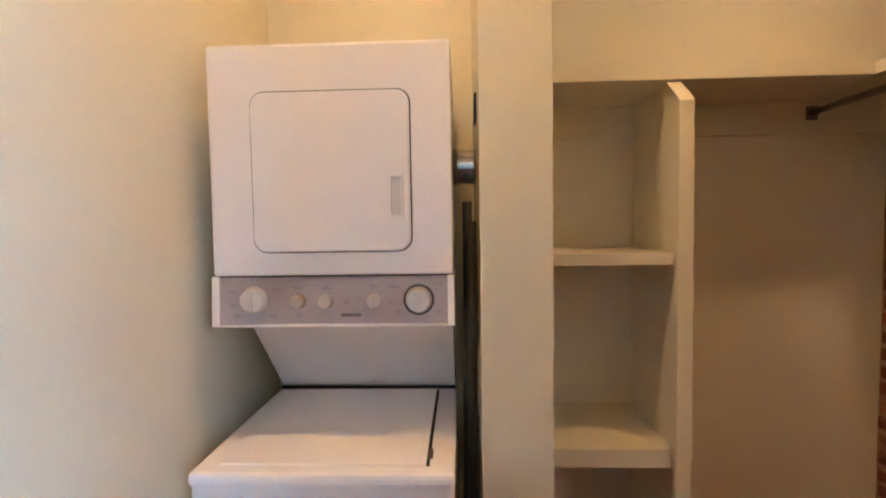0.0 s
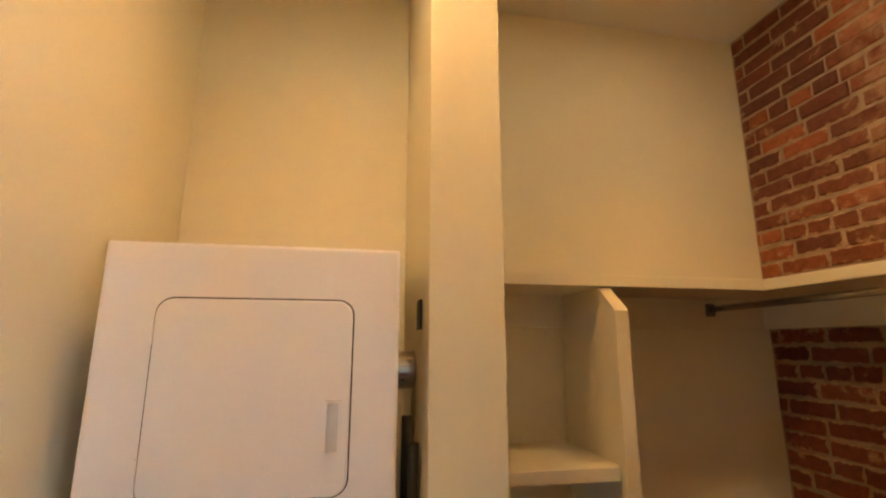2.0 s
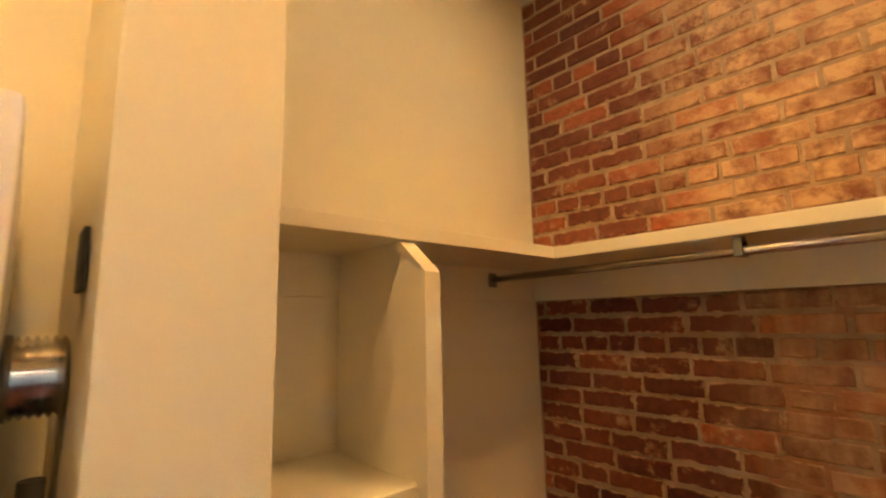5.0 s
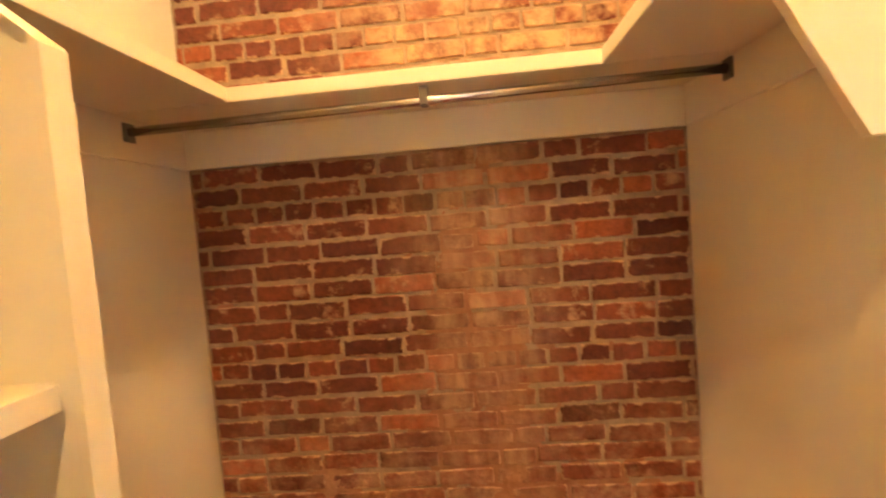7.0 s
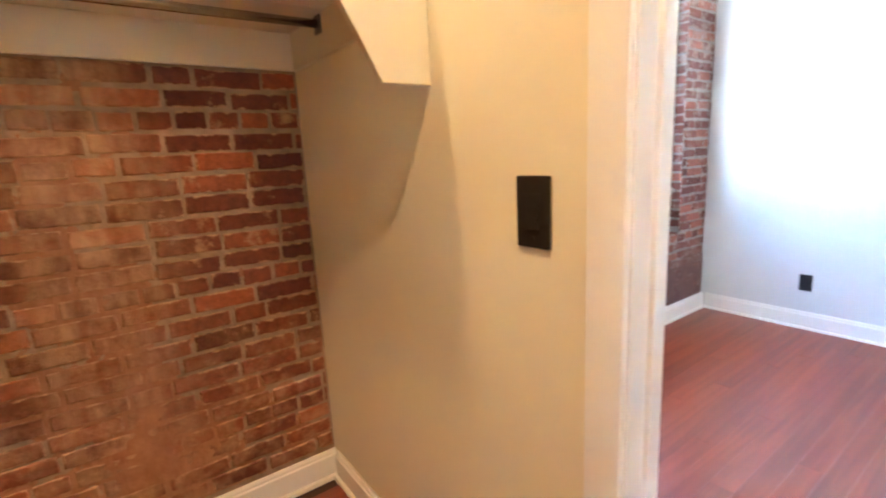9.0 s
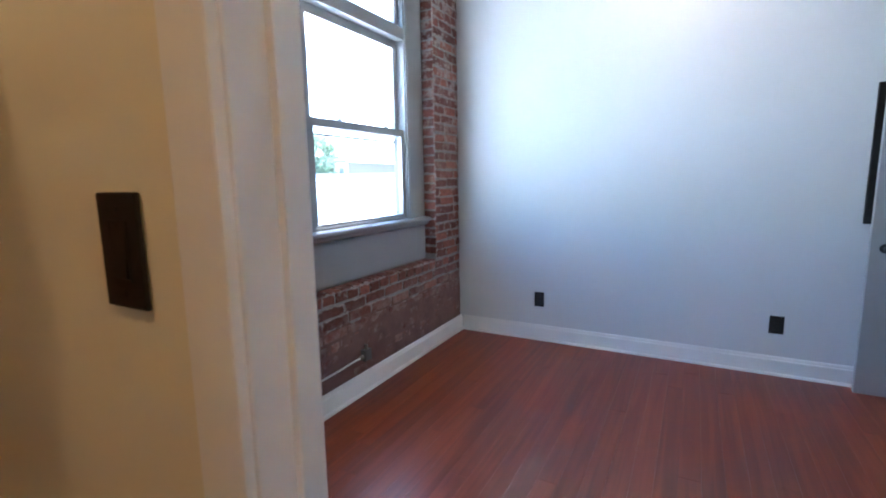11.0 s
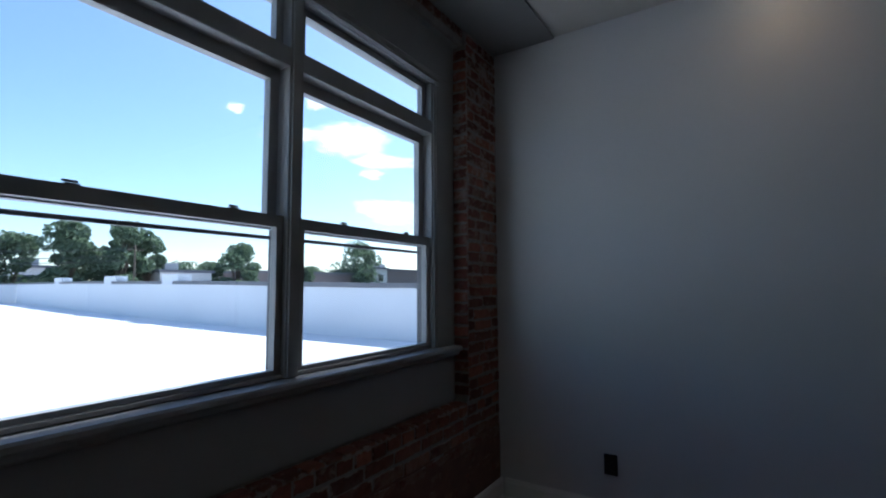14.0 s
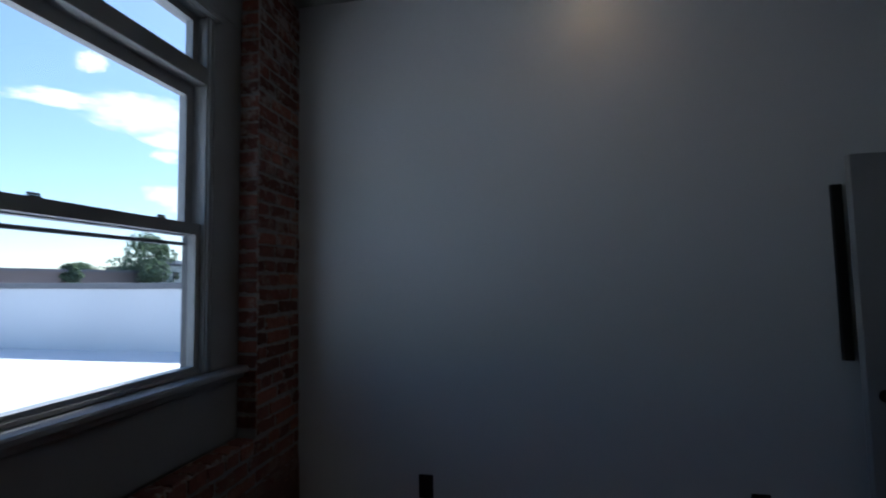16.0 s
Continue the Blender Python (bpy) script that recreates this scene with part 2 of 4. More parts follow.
BRICK_UP = brick_material("closet_brick_courses", (0.135, 0.031, 0.021), (0.37, 0.105, 0.043), (0.58, 0.37, 0.200), joined=True)
BRICK_B = brick_material("bedroom_brick", (0.15, 0.052, 0.040), (0.32, 0.118, 0.080), (0.44, 0.375, 0.335), smear_and_light=False)
WOOD = wood_material("red_floorboards", (0.140, 0.025, 0.0095), (0.255, 0.056, 0.020), 0.29)
SUBFLOOR = material("subfloor", (0.05, 0.02, 0.012), 0.8)
GLASS = glass_material()
DIFFUSER = glow_material("lamp_lens", (1.0, 0.72, 0.42), 6.0)
ROOFING = material("white_roof_membrane", (0.82, 0.82, 0.82), 0.7, vary=0.05, scale=0.5, bump=0.2, bump_scale=8)
PARAPET = material("white_parapet_paint", (0.74, 0.75, 0.77), 0.7, vary=0.06, scale=0.8, bump=0.3, bump_scale=20)
CAP = material("grey_coping", (0.16, 0.16, 0.17), 0.6, vary=0.1, scale=2)
LEAF = material("tree_leaves", (0.15, 0.20, 0.13), 0.6, scale=0.9, second=(0.085, 0.125, 0.085))
leaf_nodes, leaf_links = LEAF.node_tree.nodes, LEAF.node_tree.links
lit_through, both_sides = leaf_nodes.new("ShaderNodeBsdfTranslucent"), leaf_nodes.new("ShaderNodeMixShader")
lit_through.inputs[0].default_value, both_sides.inputs[0].default_value = (0.17, 0.24, 0.13, 1), 0.45
leaf_links.new(leaf_nodes["Principled BSDF"].outputs[0], both_sides.inputs[1])
leaf_links.new(lit_through.outputs[0], both_sides.inputs[2])
leaf_links.new(both_sides.outputs[0], leaf_nodes["Material Output"].inputs[0])
BARK = material("bark", (0.10, 0.075, 0.055), 0.9, vary=0.2, scale=5, bump=0.6, bump_scale=20)
GRASS = material("distant_ground", (0.10, 0.14, 0.07), 0.9, scale=0.05, second=(0.16, 0.15, 0.13))
FAR_WALL = material("pale_block_wall", (0.55, 0.54, 0.54), 0.8, vary=0.06, scale=0.7)
FAR_BRICK = material("brown_block_wall", (0.18, 0.145, 0.14), 0.85, vary=0.12, scale=1)
FAR_ROOF = material("dark_flat_roof", (0.13, 0.13, 0.15), 0.8, vary=0.1, scale=0.5)
PANE = material("far_window_pane", (0.05, 0.06, 0.08), 0.1)


def cloud_material():
    """Soft white vapour that thins out towards a ragged rim; sheets are one unit from middle to rim."""
    m = bpy.data.materials.new("cloud_white")
    m.use_nodes = True
    n, l = m.node_tree.nodes, m.node_tree.links
    n.remove(n["Principled BSDF"])
    at, spread, info = n.new("ShaderNodeTexCoord"), n.new("ShaderNodeVectorMath"), n.new("ShaderNodeObjectInfo")
    spread.operation = "LENGTH"
    l.new(at.outputs["Object"], spread.inputs[0])
    puff = n.new("ShaderNodeTexNoise")
    puff.noise_dimensions = "4D"
    puff.inputs["Scale"].default_value, puff.inputs["Detail"].default_value, puff.inputs["Roughness"].default_value = 1.7, 7, 0.58
    seed = n.new("ShaderNodeMath")
    seed.operation, seed.inputs[1].default_value = "MULTIPLY", 40.0
    l.new(info.outputs["Random"], seed.inputs[0])
    l.new(seed.outputs[0], puff.inputs["W"])
    l.new(at.outputs["Object"], puff.inputs["Vector"])
    body = n.new("ShaderNodeMath")
    body.operation, body.inputs[1].default_value = "MULTIPLY_ADD", 2.4
    rim = n.new("ShaderNodeMath")
    rim.operation, rim.inputs[1].default_value, rim.inputs[2].default_value = "MULTIPLY_ADD", -1.5, -0.05
    l.new(spread.outputs["Value"], rim.inputs[0])
    l.new(puff.outputs["Fac"], body.inputs[0])
    l.new(rim.outputs[0], body.inputs[2])
    soft = n.new("ShaderNodeMapRange")
    soft.interpolation_type = "SMOOTHSTEP"
    soft.inputs["From Min"].default_value, soft.inputs["From Max"].default_value, soft.inputs["To Max"].default_value = 0.0, 0.55, 0.96
    l.new(body.outputs[0], soft.inputs["Value"])
    clear, glow, mix = n.new("ShaderNodeBsdfTransparent"), n.new("ShaderNodeEmission"), n.new("ShaderNodeMixShader")
    glow.inputs[0].default_value, glow.inputs[1].default_value = (0.96, 0.97, 1.0, 1), 0.85
    l.new(soft.outputs["Result"], mix.inputs[0])
    l.new(clear.outputs[0], mix.inputs[1])
    l.new(glow.outputs[0], mix.inputs[2])
    l.new(mix.outputs[0], n["Material Output"].inputs[0])
    return m


CLOUD = cloud_material()


# ---- mesh helpers ----
def add_box(bm, x0, x1, y0, y1, z0, z1, bevel=0.0):
    made = bmesh.ops.create_cube(bm, size=1.0, matrix=Matrix.LocRotScale(
        ((x0 + x1) / 2, (y0 + y1) / 2, (z0 + z1) / 2), None, (x1 - x0, y1 - y0, z1 - z0)))["verts"]
    if bevel:
        edges = list({e for v in made for e in v.link_edges})
        bmesh.ops.bevel(bm, geom=edges, offset=bevel, segments=2, affect="EDGES", profile=0.6)
    return bm


def box(x0, x1, y0, y1, z0, z1, bevel=0.0):
    return add_box(bmesh.new(), x0, x1, y0, y1, z0, z1, bevel)


def extrude_profile(points, axis, a, c, bevel=0.0):
    """A closed profile swept along x or y; points are (other horizontal axis, z)."""
    bm = bmesh.new()
    at = (lambda p, s: (s, p[0], p[1])) if axis == "x" else (lambda p, s: (p[0], s, p[1]))
    lo, hi = [bm.verts.new(at(p, a)) for p in points], [bm.verts.new(at(p, c)) for p in points]
    bm.faces.new(lo)
    bm.faces.new(hi[::-1])
    for i in range(len(points)):
        j = (i + 1) % len(points)
        bm.faces.new((lo[i], hi[i], hi[j], lo[j]))
    bmesh.ops.recalc_face_normals(bm, faces=bm.faces)
    if bevel:
        bmesh.ops.bevel(bm, geom=list(bm.edges), offset=bevel, segments=2, affect="EDGES", profile=0.6)
    return bm


def tube(a, c, r, seg=20, r2=None):
    a, c = Vector(a), Vector(c)
    turn = (c - a).to_track_quat("Z", "Y").to_matrix().to_4x4()
    bm = bmesh.new()
    bmesh.ops.create_cone(bm, cap_ends=True, segments=seg, radius1=r, radius2=r if r2 is None else r2, depth=(c - a).length,
                          matrix=Matrix.Translation((a + c) / 2) @ turn)
    for f in bm.faces:
        f.smooth = len(f.verts) == 4
    return bm


def mesh_of(name, bm, mat):
    me = bpy.data.meshes.new(name)
    bm.to_mesh(me)
    bm.free()
    me.materials.append(mat)
    return me


def part(name, bm, mat, parent, label=""):
    ob = new(name, mesh_of(name, bm, mat))
    ob.parent = parent
    return tagged(ob, label) if label else ob


def thing(name, label, category, at=(0, 0, 0), group=""):
    """An Empty at the thing's base; parts are given in world metres and kept there."""
    ob = new(name)
    ob.location = at
    ob.empty_display_size = 0.05
    return tagged(ob, label, category, group)


def hold(root):
    """Keep parts where they were modelled although the root stands at its base."""
    for ob in root.children:
        ob.matrix_parent_inverse = Matrix.Translation(root.location).inverted()
    return root


def structure(name, bm, mat, label):
    return tagged(new(name, mesh_of(name, bm, mat)), label, name.split("_")[0], kind="structure")


def boxes(*rows):
    bm = bmesh.new()
    for r in rows:
        add_box(bm, *r)
    return bm


# ---- closet shell ----
structure("floor_closet", box(XW - 0.1, XB, YS - 0.1, YN + 0.1, -0.14, -0.012), SUBFLOOR, "red-brown floorboards of the walk-in closet")
structure("ceiling_closet", box(XW - 0.12, XE + 0.06, YS - 0.12, YN + 0.2, HC, HC + 0.18), CEILING, "cream painted flat closet ceiling")
wall_north = structure("wall_north", box(XW - 0.12, XE + 0.11, YN + 0.010, YN + 0.36, -0.14, 3.3), MORTAR, "exposed old red brick wall with tan mortar")
structure("wall_west", box(XW - 0.12, XW, YS - 0.12, YN + 0.009, -0.14, HC), PAINT, "cream painted plaster wall behind closet shelves")
structure("wall_south", box(XW + 0.001, XE + 0.10, YS - 0.12, YS, -0.14, HC), PAINT, "cream painted plaster wall beside the laundry machine")
DN, DS, DH = 0.457, -0.37, 2.06
structure("wall_east", boxes((XE, XB, DN + 0.018, YN + 0.009, -0.14, 3.2), (XE, XB, YS + 0.001, DS - 0.018, -0.14, 3.2),
                             (XE, XB, DS - 0.018, DN + 0.018, DH + 0.018, 3.2)), PAINT, "cream painted partition wall with a doorway")
structure("wall_partition", box(XW + 0.001, 0.500, 0.239, 0.434, -0.14, HC - 0.001, 0.004), PAINT, "cream painted stub wall between laundry and shelves")

door_frame = tagged(new("door_1"), "white painted door casing around open doorway", "door", kind="structure")
for ya, yc in ((DN, DN + 0.018), (DS - 0.018, DS)):
    part("jamb", box(XE - 0.006, XB + 0.006, ya, yc, -0.010, DH, 0.002), TRIM, door_frame)
part("head_jamb", box(XE - 0.006, XB + 0.006, DS - 0.018, DN + 0.018, DH, DH + 0.018, 0.002), TRIM, door_frame)
for yc, s in ((DN, 1), (DS, -1)):
    for xa, xc in ((XE - 0.018, XE - 0.001), (XB + 0.001, XB + 0.015)):
        part("casing", box(xa, xc, min(yc + s * 0.006, yc + s * 0.076), max(yc + s * 0.006, yc + s * 0.076), -0.010, DH + 0.012, 0.004), TRIM, door_frame)
    part("stop", box(XE + 0.040, XE + 0.075, min(yc, yc - s * 0.011), max(yc, yc - s * 0.011), -0.010, DH - 0.001, 0.002), TRIM, door_frame)
for xa, xc in ((XE - 0.018, XE - 0.001), (XB + 0.001, XB + 0.015)):
    part("head_casing", box(xa, xc, DS - 0.076, DN + 0.076, DH + 0.0125, DH + 0.085, 0.004), TRIM, door_frame)


def baseboard(name, axis, a, c, face, out, height=0.120):
    """Board, moulded cap and shoe along a wall. out: the side of the face on which the room lies."""
    prof = [(face, -0.005), (face + out * 0.016, -0.005), (face + out * 0.016, height - 0.024), (face + out * 0.011, height - 0.018),
            (face + out * 0.011, height - 0.010), (face + out * 0.006, height), (face, height)]
    root = tagged(new(name), "white painted moulded wooden baseboard", "baseboard", kind="structure")
    part("board", extrude_profile(prof, axis, a, c), TRIM, root)
    shoe = [(face + out * 0.0165, -0.004), (face + out * 0.030, -0.004), (face + out * 0.027, 0.011), (face + out * 0.0165, 0.016)]
    part("shoe_moulding", extrude_profile(shoe, axis, a, c), TRIM, root)


baseboard("baseboard_closet_north", "x", 0.345, XE - 0.001, YN - 0.003, -1)
baseboard("baseboard_closet_east", "y", DN + 0.078, YN - 0.034, XE - 0.001, -1)

# ---- bedroom shell ----
structure("floor_bedroom", box(XB, XF + 0.1, YBACK - 0.1, YB + 0.2, -0.14, -0.012), SUBFLOOR, "red-brown floorboards of the empty bedroom")
structure("ceiling_bedroom", box(XE + 0.062, XF + 0.12, YBACK - 0.12, YB + 0.4, HB + 0.02, HB + 0.2), CEILING, "white painted flat bedroom ceiling")
structure("ceiling_panel", box(XB + 0.001, XF - 0.001, YBACK + 0.001, 1.372, HB, HB + 0.0195), CEILING, "white painted plasterboard ceiling")
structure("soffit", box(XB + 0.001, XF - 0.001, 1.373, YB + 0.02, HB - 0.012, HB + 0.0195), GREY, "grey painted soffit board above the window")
structure("wall_far", box(XF, XF + 0.14, YBACK - 0.12, YB + 0.36, -0.14, 3.2), PAINT_B, "smooth off-white painted bedroom wall")
structure("wall_back", box(XB + 0.001, XF - 0.001, YBACK - 0.12, YBACK, -0.14, 3.2), PAINT_B, "smooth off-white painted bedroom wall")
structure("wall_bedroom_west", box(XE, XB, YBACK, YS - 0.121, -0.14, 3.2), PAINT_B, "smooth off-white painted bedroom wall")
WX0, WX1, WZ0, WZ1 = 2.07, 4.125, 0.975, 2.535
YP, YO = 1.905, 2.032
PX = 4.315
wall_window = structure("wall_window", boxes(
    (XB + 0.001, XF - 0.001, YB + 0.010, YO, -0.14, 0.650),
    (PX, XF - 0.001, YB + 0.010, YO, 0.650, 3.2),
    (XB + 0.001, PX, YP, YO, 0.650, WZ0), (XB + 0.001, WX0, YP, YP + 0.090, WZ0, WZ1), (WX1, PX, YP, YP + 0.090, WZ0, WZ1),
    (XB + 0.001, PX, YP, YO, WZ1, 3.2), (XB + 0.001, PX, YB + 0.035, YP, 2.80, 3.2)), MORTAR_B, "red brick window wall with ledge and pilaster")
panel = tagged(new("trim_window_wall"), "grey painted boards around the window", "trim", kind="structure")
part("apron_panel", box(XB + 0.002, PX - 0.002, YP - 0.014, YP - 0.001, 0.666, 0.945), GREY, panel)
part("side_panel", box(WX1 + 0.002, PX - 0.002, YP - 0.014, YP - 0.001, 0.946, 2.556), GREY, panel)
part("side_panel", box(XB + 0.002, WX0 - 0.002, YP - 0.014, YP - 0.001, 0.946, 2.556), GREY, panel)
part("head_panel", box(XB + 0.002, PX - 0.002, YP - 0.020, YP - 0.001, 2.557, 2.796), GREY, panel)
part("head_moulding", extrude_profile([(YP - 0.001, 2.797), (YP - 0.055, 2.797), (YP - 0.048, 2.822), (YP - 0.030, 2.838), (YP - 0.001, 2.838)], "x", XB + 0.002, PX - 0.002), GREY, panel)
baseboard("baseboard_bedroom_window", "x", XB + 0.001, XF - 0.001, YB - 0.003, -1)
baseboard("baseboard_bedroom_far", "y", -0.80, YB - 0.034, XF - 0.001, -1)

# ---- window: two double-hung units with transoms ----
window = tagged(new("window_1"), "grey painted double-hung window pair with transoms", "window", kind="structure")
part("window_sill", extrude_profile([(YP - 0.001, 0.950), (1.838, 0.950), (1.832, 0.958), (1.832, 0.972), (1.838, 0.980), (YP + 0.10, 0.984), (YP + 0.10, 0.960), (YP - 0.001, 0.960)],
                                    "x", WX0 - 0.03, PX - 0.004), GREY, window)
part("sill_moulding", extrude_profile([(YP - 0.015, 0.915), (1.858, 0.930), (1.853, 0.949), (YP - 0.015, 0.949)], "x", WX0 - 0.02, PX - 0.004), GREY, window)
UNITS = ((WX0 + 0.088, 3.089), (3.163, WX1 - 0.044))
part("head_frame", box(WX0, WX1, YP - 0.012, YP + 0.126, 2.500, WZ1, 0.004), GREY, window)
part("head_casing", extrude_profile([(YP - 0.015, 2.50), (YP - 0.035, 2.505), (YP - 0.030, 2.525), (YP - 0.040, 2.545), (YP - 0.015, 2.556)], "x", WX0 - 0.01, WX1 + 0.02), GREY, window)
part("sill_frame", box(WX0, WX1, YP + 0.001, YP + 0.13, 0.9845, 1.000, 0.003), GREY, window)
part("transom_bar", box(WX0 + 0.002, WX1 - 0.002, YP - 0.010, YP + 0.128, 2.195, 2.274, 0.006), GREY, window)
for x0, x1 in ((WX0, WX0 + 0.085), (3.093, 3.159), (WX1 - 0.041, WX1)):
    part("frame_post", box(x0, x1, YP - 0.011, YP + 0.093, 0.9848, 2.4995, 0.005), GREY, window)
    part("post_bead", box(x0 + 0.010, x1 - 0.010, YP - 0.020, YP - 0.0115, 0.9855, 2.499, 0.003), GREY, window)


def sash(x0, x1, z0, z1, y, stile, rail_low, rail_top, name):
    s = part(name, boxes((x0, x0 + stile, y, y + 0.034, z0, z1), (x1 - stile, x1, y, y + 0.034, z0, z1),
                         (x0 + stile, x1 - stile, y, y + 0.034, z0, z0 + rail_low), (x0 + stile, x1 - stile, y, y + 0.034, z1 - rail_top, z1)), GREY, window)
    pane = part("pane", box(x0 + stile - 0.004, x1 - stile + 0.004, y + 0.014, y + 0.018, z0 + rail_low - 0.004, z1 - rail_top + 0.004), GLASS, s)
    pane.visible_shadow = False


for x0, x1 in UNITS:
    sash(x0, x1, 1.002, 1.600, YP + 0.006, 0.030, 0.016, 0.046, "lower_sash")
    sash(x0 + 0.004, x1 - 0.004, 1.550, 2.193, YP + 0.046, 0.042, 0.046, 0.052, "upper_sash")
    sash(x0 + 0.002, x1 - 0.002, 2.276, 2.498, YP + 0.030, 0.034, 0.024, 0.030, "transom_sash")
    # dark strips added so that the posts' inner sides look shaded
    for xa in (x0 - 0.0022, x1 - 0.0015):
        part("post_shade_strip", box(xa, xa + 0.0037, YP + 0.041, YP + 0.091, 1.0005, 1.5495), STORM, window, "thin dark strip that shades the window post's side")
    part("storm_bar", box(x0 + 0.002, x1 - 0.002, YP + 0.081, YP + 0.093, 1.513, 1.527), STORM, window)
    for xx in (x0 + 0.26, x1 - 0.20):
        lk = bmesh.new()
        add_box(lk, xx - 0.018, xx + 0.018, YP + 0.012, YP + 0.036, 1.6005, 1.606, 0.002)
        add_box(lk, xx - 0.026, xx + 0.010, YP + 0.006, YP + 0.014, 1.606, 1.613, 0.002)
        part("sash_lock", lk, BRACKET, window, "small dull metal sash lock")

# ---- recessed lights ----
light_proto = None
for lx, ly, lz, watts, cone in LIGHTS:
    if light_proto is None:
        light_proto = thing("ceiling_light", "round recessed warm downlight in the ceiling", "light", group="recessed ceiling lights")
        ring = bmesh.new()
        for r0, r1, za, zc in ((0.062, 0.084, -0.006, 0.0),):
            seg = 32
            rows = [[ring.verts.new((r * math.cos(k * math.tau / seg), r * math.sin(k * math.tau / seg), z)) for k in range(seg)]
                    for r, z in ((r0, 0.0), (r0, za), (r1 - 0.006, za), (r1, zc))]
            for a, c in zip(rows, rows[1:]):
                for k in range(seg):
                    ring.faces.new((a[k], a[(k + 1) % seg], c[(k + 1) % seg], c[k]))
        part("trim_ring", ring, TRIM, light_proto)
        part("lens", tube((0, 0, -0.004), (0, 0, -0.001), 0.0615, 32), DIFFUSER, light_proto)
        light_proto.location = (lx, ly, lz)
    else:
        copy_thing(light_proto, pose(lx, ly, lz))

# ---- closet shelving ----
SH0, SH1 = 1.734, 1.773
shelf = thing("closet_shelf", "cream painted wraparound closet shelf with thick front edge", "shelf", (0.7, 1.6, SH0))
part("north_board", box(XW + 0.001, XE - 0.001, 1.470, YN - 0.014, SH0, SH1, 0.003), PAINT, shelf)
part("west_board", box(XW + 0.001, 0.236, 0.435, 1.4685, SH0, SH1, 0.003), PAINT, shelf)
part("east_board", box(1.208, XE - 0.001, 0.981, 1.4685, SH0, SH1, 0.003), PAINT, shelf)
part("end_bracket", extrude_profile([(1.268, SH1), (XE - 0.001, SH1), (XE - 0.001, 1.448), (1.427, 1.448), (1.268, SH0)], "y", 0.960, 0.980, 0.0015), PAINT, shelf, "cream painted tapered end bracket")
CLEAT = 1.612
part("cleat", box(XW + 0.020, XE - 0.020, YN - 0.034, YN - 0.014, CLEAT, SH0 - 0.001, 0.0015), PAINT, shelf)
part("cleat", box(XW + 0.001, XW + 0.019, 0.435, YN - 0.014, CLEAT, SH0 - 0.001, 0.0015), PAINT, shelf)
part("cleat", box(XE - 0.019, XE - 0.001, 0.981, YN - 0.014, CLEAT, SH0 - 0.001, 0.0015), PAINT, shelf)
hold(shelf)

cubby = thing("shelf_unit", "cream painted open cubby shelves built against stub wall", "shelf unit", (0.1, 0.64, 0))
part("side_panel", extrude_profile([(XW + 0.020, -0.006), (0.300, -0.006), (0.300, 1.666), (0.196, SH0 - 0.002), (XW + 0.020, SH0 - 0.002)], "y", 0.853, 0.876), PAINT, cubby)
part("face_strip", extrude_profile([(0.301, -0.006), (0.318, -0.006), (0.318, 1.650), (0.301, 1.664)], "y", 0.842, 0.887, 0.0015), PAINT, cubby)
edge = extrude_profile([(0.197, SH0 - 0.002), (0.300, 1.6665), (0.316, 1.653), (0.222, SH0 - 0.002)], "y", 0.842, 0.887)
part("chamfer_strip", edge, PAINT, cubby)
for z0, z1 in ((1.157, 1.194), (0.514, 0.573)):
    part("shelf_board", box(XW + 0.001, 0.268, 0.435, 0.852, z1 - 0.020, z1, 0.001), PAINT, cubby)
    part("edge_strip", box(0.269, 0.286, 0.435, 0.8415, z0, z1 + 0.0005, 0.0015), PAINT, cubby)
hold(cubby)

rod = thing("closet_rod", "steel hanging rod with end flanges under the shelf", "closet rod", (0.72, 1.508, 1.70))
part("tube", tube((XW + 0.021, 1.508, 1.690), (XE - 0.021, 1.508, 1.704), 0.0125, 24), STEEL, rod)
for x0, x1, zc in ((XW + 0.0195, XW + 0.027, 1.702), (XE - 0.027, XE - 0.0195, 1.716)):
    part("end_flange", box(x0, x1, 1.488, 1.528, zc - 0.040, zc + 0.012, 0.002), BRACKET, rod)
part("centre_hook", boxes((0.742, 0.766, 1.500, 1.516, 1.722, SH0), (0.744, 0.764, 1.488, 1.530, 1.684, 1.692), (0.744, 0.764, 1.526, 1.532, 1.684, 1.724), (0.744, 0.764, 1.486, 1.492, 1.684, 1.724)), BRACKET, rod)
hold(rod)

switch = thing("switch_plate", "black plastic switch plate on cream wall", "switch", (XE, 0.66, 1.12))
part("plate", box(XE - 0.007, XE - 0.001, 0.617, 0.697, 1.118, 1.250, 0.003), BLACK, switch)
part("rocker_surround", boxes((XE - 0.0082, XE - 0.0071, 0.639, 0.675, 1.216, 1.219), (XE - 0.0082, XE - 0.0071, 0.639, 0.675, 1.149, 1.152),
                              (XE - 0.0082, XE - 0.0071, 0.639, 0.642, 1.152, 1.216), (XE - 0.0082, XE - 0.0071, 0.672, 0.675, 1.152, 1.216)), BLACK, switch)
part("rocker", extrude_profile([(XE - 0.0072, 1.153), (XE - 0.0115, 1.154), (XE - 0.0090, 1.184), (XE - 0.0080, 1.215), (XE - 0.0072, 1.215)], "y", 0.643, 0.671), BLACK, switch)
for zc in (1.137, 1.231):
    part("screw", tube((XE - 0.0084, 0.657, zc), (XE - 0.0071, 0.657, zc), 0.0035, 10), BLACK, switch)
hold(switch)

